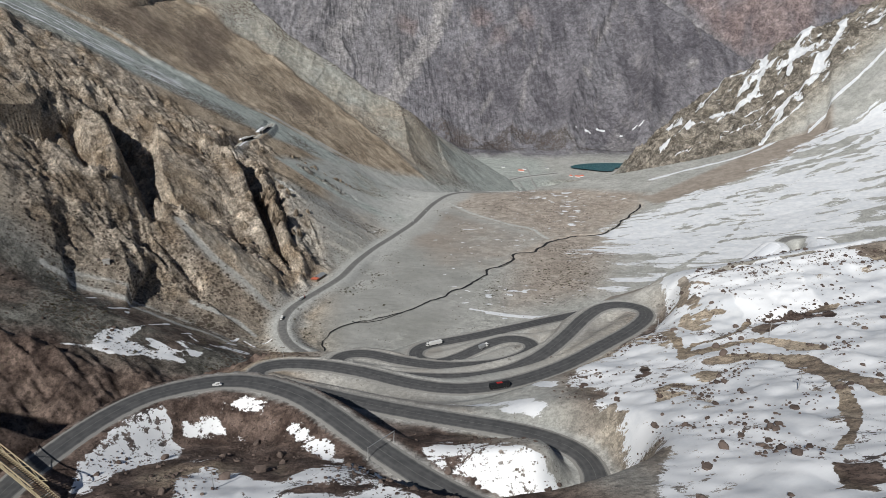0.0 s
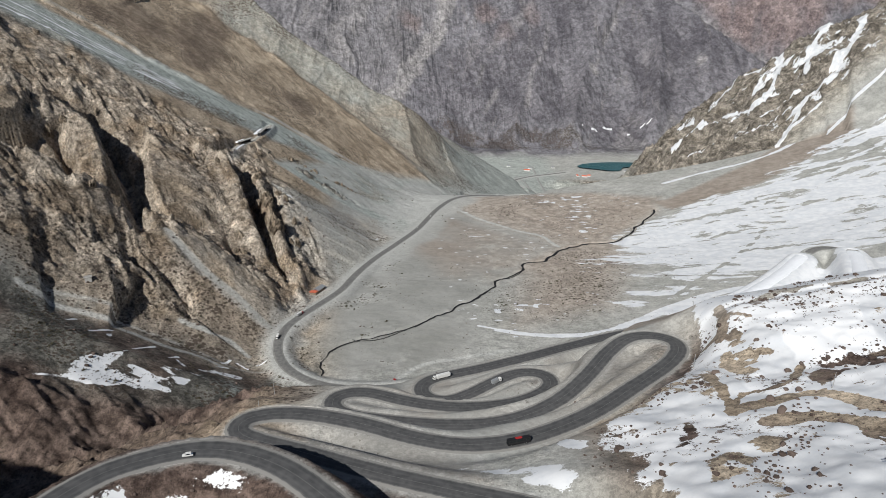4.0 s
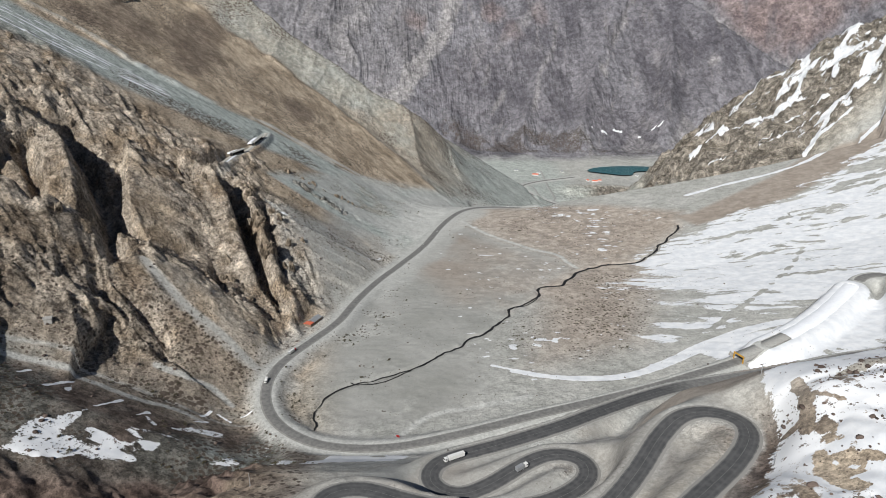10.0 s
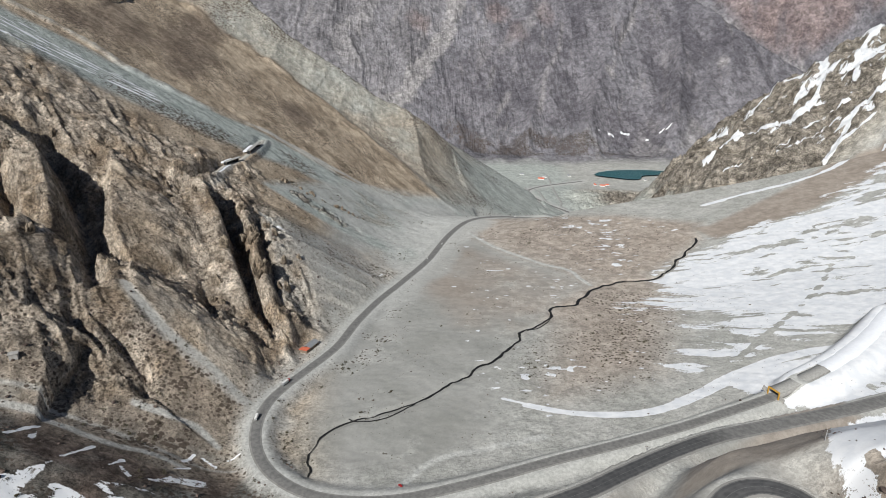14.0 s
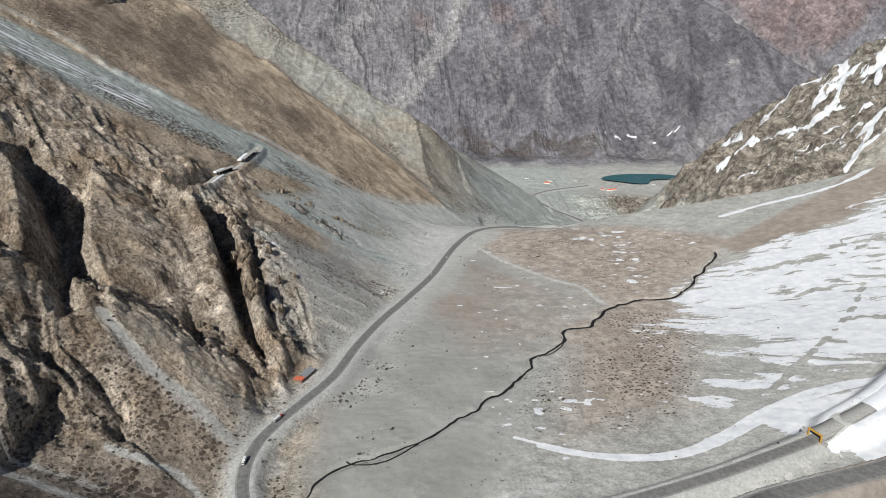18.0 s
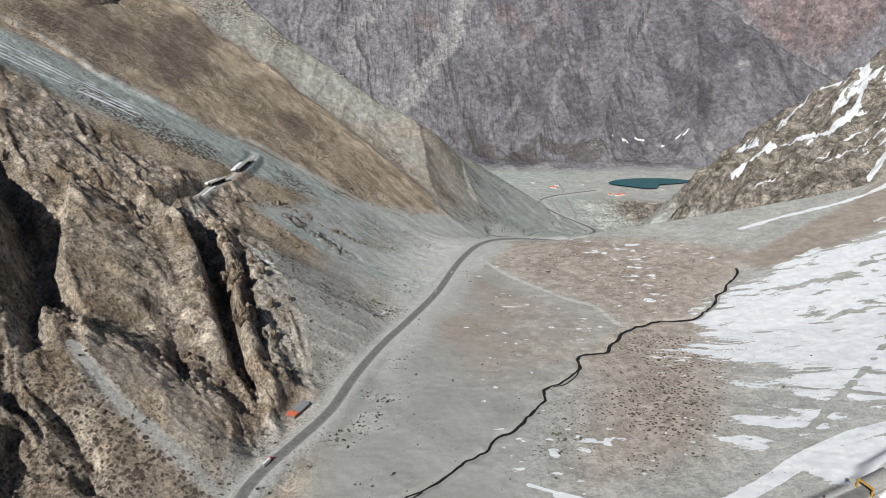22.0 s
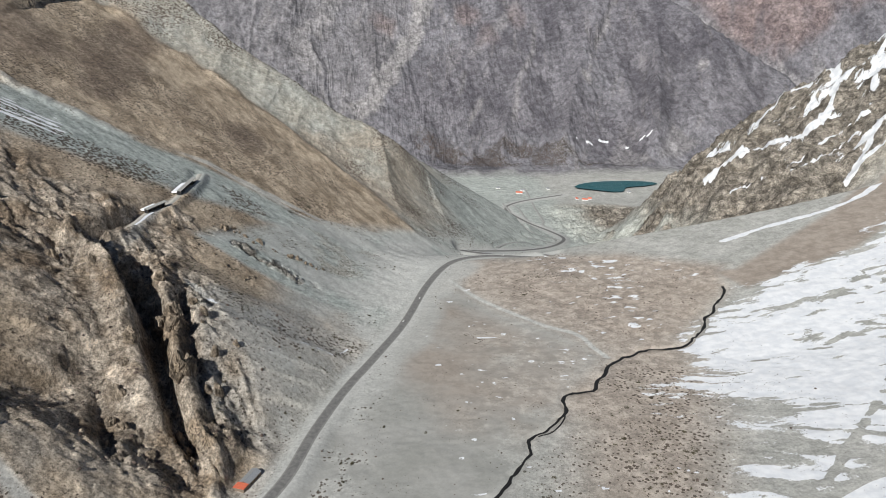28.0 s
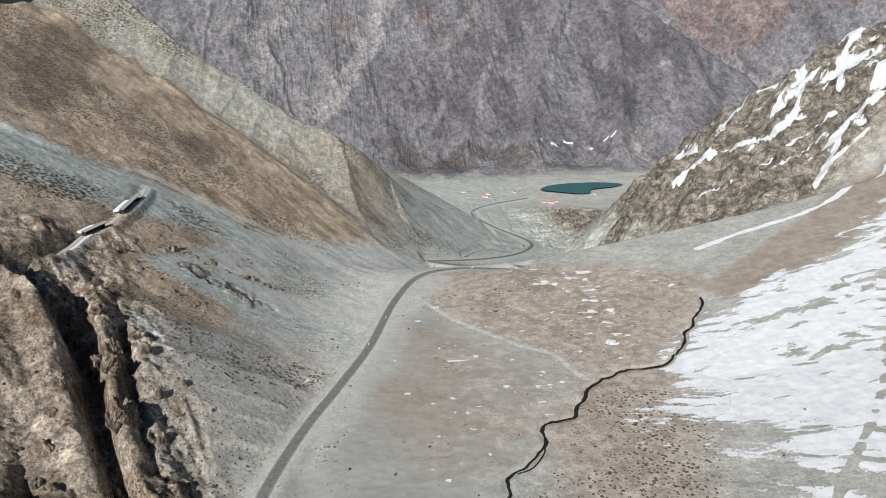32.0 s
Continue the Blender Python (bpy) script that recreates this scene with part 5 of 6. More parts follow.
def prism(profile, y0, y1, bm=None):
    """A solid with a profile of (x, z) corners, drawn out along y."""
    bm = bm or bmesh.new()
    a, b = [bm.verts.new((x, y0, z)) for x, z in profile], [bm.verts.new((x, y1, z)) for x, z in profile]
    bm.faces.new(a[::-1])
    bm.faces.new(b)
    for i in range(len(profile)):
        j = (i + 1) % len(profile)
        bm.faces.new((a[i], a[j], b[j], b[i]))
    bmesh.ops.recalc_face_normals(bm, faces=bm.faces)
    return bm


def wheel(parent, x, y, r=0.5, w=0.32):
    tyre = part("wheel", bar((x - w / 2, y, r), (x + w / 2, y, r), r, sides=14), RUBBER, parent)
    part("rim", bar((x - w / 2 - 0.02, y, r), (x + w / 2 + 0.02, y, r), r * 0.55, sides=10), GALV, tyre)


def on_road(x, y, lift=0.1, side=0.0, flip=False):
    """A pose on the road nearest to a place, heading along it; side: metres to the right."""
    i = int(np.argmin((road_line[:, 0] - x) ** 2 + (road_line[:, 1] - y) ** 2))
    i = min(max(i, 1), len(road_line) - 2)
    d = Vector(road_line[i + 1] - road_line[i - 1]).normalized()
    if flip:
        d = -d
    flat = Vector((d.x, d.y, 0)).normalized()
    right = Vector((flat.y, -flat.x, 0))
    up = right.cross(d).normalized()
    eye = Vector(road_line[i]) + right * side + Vector((0, 0, lift))
    return Matrix.Translation(eye) @ Matrix((right, d, up)).transposed().to_4x4()


def on_ground(x, y, turn=0.0, lift=0.0):
    return pose(x, y, height(x, y) + lift, 0, 0, turn)


# ---- water ----
s_line = np.column_stack([stream_line, [height(*p) for p in stream_line]])
s_line[:, 2] = np.convolve(np.pad(s_line[:, 2], 3, "edge"), np.ones(7) / 7, "valid") + 0.75
half = np.clip(0.6 + 1.8 * vnoise(s_line[:, 0] / 11, s_line[:, 1] / 11, 1), 0.7, 2.0) * np.interp(s_line[:, 1], [712, 820, 950, 1100], [0.5, 0.6, 1.0, 1.15])
cross = np.stack([np.stack([-half, 0 * half], -1), np.stack([half, 0 * half], -1)], 1)
tagged(new("stream", ribbon("stream", s_line, cross, STREAM_WATER)), "narrow dark stream winding over the valley floor", "water", kind="structure")
for name, pts in (("stream_branch", [(-100, 812), (-86, 806), (-66, 810), (-48, 824), (-34, 842)]), ("stream_branch", [(108, 1020), (124, 1026), (140, 1046), (146, 1066), (150, 1082)])):
    line = smooth_line(pts, 4)
    line = np.column_stack([line, [height(*p) + 0.5 for p in line]])
    tagged(new(name, ribbon(name, line, [(-0.8, 0), (0.8, 0)], STREAM_WATER)), "thin side branch of the stream", "water", kind="structure")
bm = bmesh.new()
shore = smooth_line(LAKE + LAKE[:1], 12)[:-1]
bm.faces.new([bm.verts.new((*p, -368.6)) for p in shore])
tagged(part("lake", bm, LAKE_WATER), "small teal mountain lake far down the valley", "water", kind="structure")

for line in far_lanes:
    lane = new("switchback_road", ribbon("switchback_road", line + np.array([0, 0, 0.5]), [(-4.6, -0.5), (-3.2, 0), (0, 0.1), (3.2, 0), (4.6, -0.5)], PALE_ROAD))
    tagged(lane, "grey road winding down into the lower valley", "road", kind="structure")

# ---- road paint ----
lane = np.stack([np.stack([0 * road_half - 0.1, 0.125 + 0 * road_half], -1), np.stack([0 * road_half + 0.1, 0.125 + 0 * road_half], -1)], 1)
tagged(new("centre_line", ribbon("centre_line", road_line, lane, LINE)), "worn pale centre line of the road", "road marking", kind="structure")
for sgn in (-1, 1):
    o = sgn * (road_half - 0.9)
    lane = np.stack([np.stack([o - 0.11, 0.04 + 0 * o], -1), np.stack([o + 0.11, 0.04 + 0 * o], -1)], 1)
    tagged(new("edge_line", ribbon("edge_line", road_line, lane, LINE)), "worn pale edge line of the road", "road marking", kind="structure")


# ---- snow galleries over the road ----
def gallery(label, line, half_w, tall, open_side):
    """A concrete roof over the road, on a back wall and a row of columns."""
    t = thing("snow_gallery", label, "gallery", Matrix.Identity(4))
    tang = np.gradient(line[:, :2], axis=0)
    tang /= np.linalg.norm(tang, axis=1, keepdims=True)
    right = np.stack([tang[:, 1], -tang[:, 0]], -1)
    w, h = half_w, tall
    roof = new("roof", ribbon("roof", line, [(-w - 0.6, h), (-w - 0.6, h + 0.9), (0, h + 1.3), (w + 0.6, h + 0.9), (w + 0.6, h), (-w - 0.6, h)], GRAVEL_ROOF))
    roof.parent = t
    tagged(roof, "gravel-covered concrete roof")
    b = -open_side
    wall = new("back_wall", ribbon("back_wall", line, [(b * w, -1.5), (b * w, h), (b * (w + 0.6), h), (b * (w + 0.6), -1.5), (b * w, -1.5)], CONCRETE))
    wall.parent = t
    n = 0
    for i in range(0, len(line), 2):
        p = line[i]
        q = p[:2] + right[i] * open_side * (w - 0.1)
        part("column", beam((q[0], q[1], p[2] - 1.5), (q[0], q[1], p[2] + h), 0.6, 0.6), CONCRETE, t)
    return t, right


GRAVEL_ROOF = plain("gravel_roof", (0.35, 0.345, 0.325), 0.95, vary=0.25, scale=0.6, bump=0.1)


def road_between(a, b):
    i = [int(np.argmin((road_line[:, 0] - p[0]) ** 2 + (road_line[:, 1] - p[1]) ** 2)) for p in (a, b)]
    return road_line[i[0]:i[1] + 1]


g_line = road_between((326, 809), (520, 940))
g, right = gallery("concrete snow gallery, gravel roof half under snow, yellow portal", g_line, 6.2, 6.0, -1)


def roof_snow(parent, line, half_w, top):
    """Old snow lying over a gallery roof and down its uphill side."""
    wide = half_w + 0.8 + 1.2 * vnoise(line[:, 0] / 13, line[:, 1] / 13, 1)
    high = top + 0.5 + 0.5 * vnoise(line[:, 0] / 9, line[:, 1] / 9, 2)
    low = 0 * wide + top - 2.5
    ob = new("roof_snow", ribbon("roof_snow", line, np.stack([np.stack(q, -1) for q in ((-wide - 3, low), (-wide, high - 0.5), (0 * wide, high + 0.5), (wide, high - 0.4), (wide + 2, low))], 1), SNOW))
    ob.parent = parent
    tagged(ob, "deep old snow covering the roof")


roof_snow(g, g_line[int(0.3 * len(g_line)):], 6.2, 7.0)
p, r, d = g_line[0], right[0], Vector(g_line[0] - g_line[2]).normalized()
portal = bmesh.new()
for s in (-1, 1):
    foot = Vector((p[0] + r[0] * s * 6.4, p[1] + r[1] * s * 6.4, p[2] - 0.5)) + d * 0.6
    beam(foot, foot + Vector((0, 0, 7.4)), 1.1, 1.1, portal)
beam(Vector((p[0] - r[0] * 7, p[1] - r[1] * 7, p[2] + 7.4)) + d * 0.6, Vector((p[0] + r[0] * 7, p[1] + r[1] * 7, p[2] + 7.4)) + d * 0.6, 1.1, 1.5, portal)
part("portal_frame", portal, YELLOW, g, "yellow-painted portal frame")
for s in (-1, 1):
    foot = Vector((p[0] + r[0] * s * 8, p[1] + r[1] * s * 8, p[2] + 2)) + d * 0.4
    part("wing_wall", beam(foot, foot + Vector((r[0], r[1], -0.25)) * s * 5, 0.7, 5.5), CONCRETE, g)
g2_line = road_between((590, 938), (526, 822))
g2, right2 = gallery("grey concrete snow gallery below the upper bend, its roof under snow", g2_line, 6.6, 6.5, 1)
roof_snow(g2, g2_line[2:], 6.6, 7.6)


# ---- snow sheds of the old railway ----
# near-black concrete: the shade inside the sheds is put into its colour
SHED_SHADE = plain("shade_dark_concrete", (0.03, 0.03, 0.03), 0.95)


def rail_shed(a, b, z, width, label):
    """A concrete box over a single track, open to the valley between its posts."""
    a, b = Vector((*a, z)), Vector((*b, z))
    run = (b - a).length
    ang = math.degrees(math.atan2(b.y - a.y, b.x - a.x)) - 90
    t = thing("rail_shed", label, "rail shed", pose(a.x, a.y, z, 0, 0, ang), "old railway snow sheds")
    w = width / 2
    part("roof", prism([(-w - 0.5, 6.6), (-w - 0.5, 7.2), (w + 0.6, 6.6), (w + 0.6, 6.0)], 0, run), GRAVEL_ROOF, t)
    part("back_wall", box(-w - 0.4, -w, 0, run, -3, 6.7), SHED_SHADE, t)
    part("end_wall", box(-w, w, 0.2, 0.8, 0, 6.2), SHED_SHADE, t)
    part("floor_slab", box(-w, w + 0.4, 0, run, -6, 0.1), SHED_SHADE, t)
    for k in range(int(run // 8) + 1):
        part("post", box(w - 0.1, w + 0.3, k * 8, k * 8 + 0.4, 0, 6.1), WOOD, t)
    part("snow_drift", prism([(-w - 9, 5.2), (-w - 6, 6.6), (-w - 2, 6.9), (-w - 0.6, 6.3), (-w - 0.6, 4.0), (-w - 8, 3)], 1, run * 0.6), SNOW, t, "snow drifted against the back of the roof")
    return t


rail_shed((-346, 1424), (-345, 1498), 138.4, 5, "grey concrete rail snow shed, open side, drifted snow on top")
rail_shed((-362, 1336), (-348, 1373), 139.6, 5, "grey concrete rail snow shed on the slope with snow beside it")
ledge = smooth_line(LEDGE, 6) + np.array([0, 0, 0.4])
rail_bed = new("rail_bed", ribbon("rail_bed", ledge, [(-5, -2), (-3.5, 0), (3.5, 0), (7, -5)], plain("pale_ballast", (0.42, 0.4, 0.36), 0.95, scale=0.5)))
tagged(rail_bed, "pale gravel bed of the disused railway along the slope", "rail bed", kind="structure")
snow_strip = new("snow_strip", ribbon("snow_strip", ledge[4:24], [(3.2, 0.3), (6.0, 0.5), (8.5, -3.5)], SNOW))
tagged(snow_strip, "narrow strip of snow along the rail bed", "snow", kind="structure")


# ---- railway bridge over the road ----
def rail_bridge(a, b, z):
    a, b = Vector((*a, z)), Vector((*b, z))
    run = (b - a).length
    ang = math.degrees(math.atan2(b.y - a.y, b.x - a.x)) - 90
    t = thing("rail_bridge", "cream-painted steel truss railway bridge across the road", "bridge", pose(a.x, a.y, z, 0, 0, ang))
    for s in (-1, 1):
        part("deck_girder", box(s * 2.0 - 0.2, s * 2.0 + 0.2, -14, run + 12, -1.6, 0), CREAM, t)
        part("rail", box(s * 0.75 - 0.07, s * 0.75 + 0.07, -14, run + 12, 0.2, 0.4), DARK_STEEL, t)
    for k in range(int((run + 26) / 1.6)):
        part("sleeper", box(-1.9, 1.9, -13.8 + 1.6 * k, -13.2 + 1.6 * k, 0.0, 0.22), WOOD, t)
    n = 7
    span0, span1 = run * 0.2, run * 0.78
    for s in (-1, 1):
        x = s * 2.6
        truss = part("truss", box(x - 0.15, x + 0.15, span0, span1, -0.4, 0.1), CREAM, t, "lattice side truss")
        part("top_chord", box(x - 0.15, x + 0.15, span0 + 1.5, span1 - 1.5, 3.0, 3.35), CREAM, truss)
        for k in range(n):
            y0 = span0 + (span1 - span0) * k / n
            y1 = span0 + (span1 - span0) * (k + 1) / n
            up = k % 2 == 0
            part("diagonal", beam((x, y0, 0 if up else 3.2), (x, y1, 3.2 if up else 0), 0.22, 0.22), CREAM, truss)
    for y in (-10, -3, span0 - 0.5, span1 + 0.5, run + 5):
        g0 = height(*(t.matrix_basis @ Vector((0, y, 0))).xy) - z - 1.5
        g0 = min(g0, -3.0)
        part("pier", prism([(-3.2, g0), (3.2, g0), (2.2, -1.6), (-2.2, -1.6)], y - 0.9, y + 0.9), CONCRETE, t, "tapered concrete pier")
    return t


rail_bridge((-200, 262), (-132, 212), 242.5)


# ---- hut beside the valley road ----
def hut():
    t = thing("road_hut", "long grey sheet-metal shed with an orange-roofed lean-to beside the road", "shed", on_ground(-164, 962, -24))
    part("wall", box(-4.5, 4.5, -9, 9, -1.5, 4.2), BRICK, t)
    for s in (-1, 1):
        part("roof_sheet", prism([(0, 6.3), (0, 6.5), (s * 5.2, 4.3), (s * 5.2, 4.1)], -9.5, 9.5), GREY_ROOF, t)
        for k in range(3):
            part("window", box(s * 4.5 - 0.05, s * 4.5 + 0.05, -6 + 5 * k, -4.4 + 5 * k, 1.6, 2.8), DARK_GLASS, t)
    part("gable", prism([(-4.5, 4.2), (4.5, 4.2), (0, 6.3)], 8.7, 9), BRICK, t)
    part("gate", box(-1.8, 1.8, 8.98, 9.1, 0, 3.6), DARK_STEEL, t)
    annex = part("lean_to", box(-5.5, 4.5, -16, -9.05, -1.5, 3.2), BRICK, t)
    part("lean_to_roof", prism([(-6.5, 3.6), (-6.5, 3.9), (5.2, 5.0), (5.2, 4.7)], -17, -9.2), RED_ROOF, annex, "bright orange-red roof")


hut()


def house(x, y, w, l, roof, turn, label):
    t = thing("house", label, "house", on_ground(x, y, turn), "houses by the lake")
    part("wall", box(-w / 2, w / 2, -l / 2, l / 2, -3, 5), WHITE, t)
    for s in (-1, 1):
        part("roof", prism([(0, 8), (0, 8.3), (s * (w / 2 + 0.7), 4.8), (s * (w / 2 + 0.7), 4.5)], -l / 2 - 0.5, l / 2 + 0.5), roof, t)
        part("window", box(s * w / 2 - 0.06, s * w / 2 + 0.06, -1, 1, 1.5, 3), DARK_GLASS, t)
    part("door", box(-0.7, 0.7, -l / 2 - 0.06, -l / 2 + 0.02, -0.2, 2.1), WOOD, t)


for x, y, w, l, roof, turn, kind in ((690, 2955, 10, 22, RED_ROOF, 70, "red"), (664, 2972, 9, 16, RED_ROOF, 20, "red"), (712, 2968, 9, 14, RED_ROOF, 85, "red"), (450, 3080, 12, 26, RED_ROOF, 80, "red"), (470, 3110, 9, 18, GREY_ROOF, 60, "grey"),
                                     (580, 3128, 10, 20, GREY_ROOF, 10, "grey"), (372, 3150, 9, 16, GREY_ROOF, 90, "grey"), (900, 3052, 8, 14, GREY_ROOF, 30, "grey")):
    house(x, y, w, l, roof, turn, "small white-walled house with a %s roof by the lake" % kind)


# ---- masts, gantry, signs ----
def mast(x, y, tall, label, arms=1, lean=0.0):
    t = thing("power_pole", label, "pole", on_ground(x, y, 15, -0.4), "power poles")
    part("shaft", bar((0, 0, 0), (lean, 0, tall), 0.24, r2=0.15), GALV, t)
    part("footing", box(-0.5, 0.5, -0.5, 0.5, -0.6, 0.5, 0.06), CONCRETE, t)
    for k in range(arms):
        z = tall - 0.6 - 1.3 * k
        arm = part("cross_arm", box(-1.9 + lean, 1.9 + lean, -0.12, 0.12, z - 0.12, z + 0.12), WOOD, t)
        for s in (-1.6, 0.0, 1.6):
            part("insulator", bar((s + lean, 0, z + 0.12), (s + lean, 0, z + 0.6), 0.12), DARK_STEEL, arm)


for x, y, tall, arms in ((170, 275, 11, 2), (176, 467, 11, 1), (175, 728, 13, 1), (226, 712, 13, 1), (222, 702, 13, 1), (-86, 232, 10, 1), (-118, 456, 11, 1), (-120, 505, 10, 1), (205, 548, 9, 1), (120, 690, 9, 1), (48, 665, 9, 1), (210, 375, 10, 1)):
    mast(x, y, tall, "pale metal power pole with a cross-arm on the stony slope", arms)


def gantry(a, b):
    i = int(np.argmin((road_line[:, 0] - a) ** 2 + (road_line[:, 1] - b) ** 2))
    t = thing("road_gantry", "thin grey steel sign gantry over the road", "gantry", on_road(a, b))
    for s in (-1, 1):
        part("post", bar((s * 8.4, 0, -0.6), (s * 8.4, 0, 6.6), 0.2), GALV, t)
        part("base", box(s * 8.4 - 0.6, s * 8.4 + 0.6, -0.6, 0.6, -1.2, 0.1, 0.08), CONCRETE, t)
    part("crossbeam", beam((-8.6, 0, 6.4), (8.6, 0, 6.4), 0.3, 0.45), GALV, t)


gantry(-24, 279)


# ---- vehicles ----
def truck(m, cab_col, box_col, label, long=15.0, tank=False):
    t = thing("truck", label, "truck", m, "trucks on the road")
    l = long / 2
    cab = part("cab", box(-1.22, 1.22, l - 2.4, l, 0.9, 3.5, 0.18), cab_col, t)
    part("windscreen", box(-1.05, 1.05, l - 0.03, l + 0.03, 2.1, 3.1), DARK_GLASS, cab)
    part("bumper", box(-1.2, 1.2, l - 0.1, l + 0.25, 0.5, 1.0, 0.06), BLACK, cab)
    for s in (-1, 1):
        part("side_window", box(s * 1.22 - 0.02, s * 1.22 + 0.02, l - 1.5, l - 0.5, 2.2, 3.0), DARK_GLASS, cab)
        part("mirror", box(s * 1.5 - 0.1, s * 1.5 + 0.1, l - 0.3, l - 0.15, 2.2, 2.9), BLACK, cab)
        part("headlight", box(s * 0.85 - 0.2, s * 0.85 + 0.2, l - 0.02, l + 0.06, 1.1, 1.4), WHITE, cab)
    part("chassis", box(-0.5, 0.5, -l + 0.2, l - 0.4, 0.7, 1.1), BLACK, t)
    part("cargo_body", box(-1.3, 1.3, -l, l - 3.1, 1.15, 4.0, 0.06), box_col, t)
    part("tail_door", box(-1.25, 1.25, -l - 0.05, -l + 0.01, 1.2, 3.95), GREY_ROOF, t)
    for y in (l - 1.3, l - 4.2, -l + 1.2, -l + 2.5, -l + 3.8):
        for s in (-1, 1):
            wheel(t, s * 1.05, y)


def bus(m, label):
    t = thing("coach", label, "bus", m)
    body = part("body", box(-1.28, 1.28, -7, 7, 0.45, 3.9, 0.22), BLACK, t)
    part("red_panel", box(-0.9, 0.9, -1.8, 2.2, 3.86, 3.96), RED, body, "red roof panel")
    part("white_panel", box(1.27, 1.31, -2.5, 1.5, 0.8, 1.7), WHITE, body)
    part("windscreen", box(-1.1, 1.1, 6.98, 7.04, 1.4, 3.5), DARK_GLASS, body)
    for s in (-1, 1):
        for k in range(6):
            part("side_window", box(s * 1.28 - 0.02, s * 1.28 + 0.02, -6.2 + 2.1 * k, -4.4 + 2.1 * k, 2.1, 3.3), DARK_GLASS, body)
        for y in (4.8, -3.2, -4.5):
            wheel(t, s * 1.1, y)


def car(m, col, label):
    t = thing("car", label, "car", m, "small vehicles on the road")
    body = part("body", box(-0.9, 0.9, -2.3, 2.3, 0.35, 1.0, 0.15), col, t)
    part("cabin", prism([(-0.8, 1.0), (0.8, 1.0), (0.65, 1.75), (-0.65, 1.75)], -1.5, 0.9), col, body)
    part("windscreen", prism([(-0.7, 1.05), (0.7, 1.05), (0.6, 1.65), (-0.6, 1.65)], 0.88, 0.96), DARK_GLASS, body)
    for s in (-1, 1):
        part("side_window", box(s * 0.76 - 0.03, s * 0.76 + 0.03, -1.2, 0.7, 1.1, 1.6), DARK_GLASS, body)
        for y in (1.45, -1.45):
            wheel(t, s * 0.82, y, 0.34, 0.24)


bus(on_road(46.5, 384.5, 0.12, -3.2), "black coach with a red roof panel parked at the roadside")
truck(on_road(3, 541, 0.12, -2.6), WHITE, WHITE, "white articulated lorry in a tight road bend", 15.5)
truck(on_road(47, 522, 0.12, 2.6), WHITE, GREY_ROOF, "small lorry with a white cab and grey load bed", 9)
truck(on_road(-174, 866, 0.12, -2.2, True), RED, WHITE, "red lorry with a white box body on the valley road", 13)
truck(on_road(-186, 800, 0.12, 2.2), WHITE, WHITE, "white box lorry rounding the valley bend", 9)
car(on_road(-111, 328, 0.12, -4.2), WHITE, "white pickup car at the edge of the road")
car(on_road(-24, 1310, 0.12, 2.0), WHITE, "white car on the straight valley road")
car(on_road(-8, 1392, 0.12, -2.0), WHITE, "white car on the straight valley road")
car(on_road(160, 1598, 0.12, 2.0), WHITE, "white car below the lip of the valley")
car(on_ground(-42, 700, 40), RED, "small red car on the dirt track")


# ---- loose stone ----
def ruin(x, y, turn):
    t = thing("concrete_block", "weathered concrete block standing on the slope", "block", on_ground(x, y, turn))
    part("block_body", box(-3.5, 3.5, -2.5, 2.5, -1.5, 4.0, 0.2), CONCRETE, t)
    part("slab", box(-4.2, 4.2, -3.0, 3.0, 4.0, 4.7, 0.1), CONCRETE, t)


ruin(-374, 748, 20)


def stone_mesh(name, seed, detail=2):
    """A broken, faceted stone about one metre across."""
    rs = np.random.RandomState(seed)
    bm = bmesh.new()
    bmesh.ops.create_icosphere(bm, subdivisions=detail, radius=0.5)
    cuts = [(Vector(rs.normal(size=3)).normalized(), rs.uniform(0.26, 0.42)) for _ in range(9)]
    for v in bm.verts:
        for n, d in cuts:
            over = v.co.dot(n) - d
            if over > 0:
                v.co -= n * over
        v.co += v.co.normalized() * 0.05 * noise.noise(v.co * 6 + Vector((seed, 0, 0)))
    me = bpy.data.meshes.new(name)
    bm.to_mesh(me)
    bm.free()
    me.materials.append(ROCK)
    return me


def crag_mesh(seed, detail):
    """A weathered outcrop about two metres across: cut faces, ledges and cracks."""
    rs = np.random.RandomState(seed)
    bm = bmesh.new()
    bmesh.ops.create_icosphere(bm, subdivisions=detail, radius=1.0)
    cuts = [(Vector(rs.normal(size=3)).normalized(), rs.uniform(0.55, 0.85)) for _ in range(12)]
    off = Vector((seed * 3.7, 0, 0))
    for v in bm.verts:
        for n, d in cuts:
            over = v.co.dot(n) - d
            if over > 0:
                v.co -= n * over * 0.85
        q, dirn = v.co + off, v.co.normalized()
        v.co += dirn * (0.26 * noise.noise(q * 1.7) + 0.13 * noise.noise(q * 4.1) - 0.12 * max(0, 1 - abs(noise.noise(q * 2.6)) * 7) + 0.08 * noise.noise(q * 9) + 0.05 * noise.noise(q * 19) - 0.05 * max(0, 1 - abs(noise.noise(q * 6.3)) * 8))
    me = bpy.data.meshes.new("rock_outcrop")
    bm.to_mesh(me)
    bm.free()
    me.materials.append(CRAG)
    return me


crags_big, crags_low = [crag_mesh(60 + k, 5) for k in range(4)], [crag_mesh(80 + k, 4) for k in range(6)]


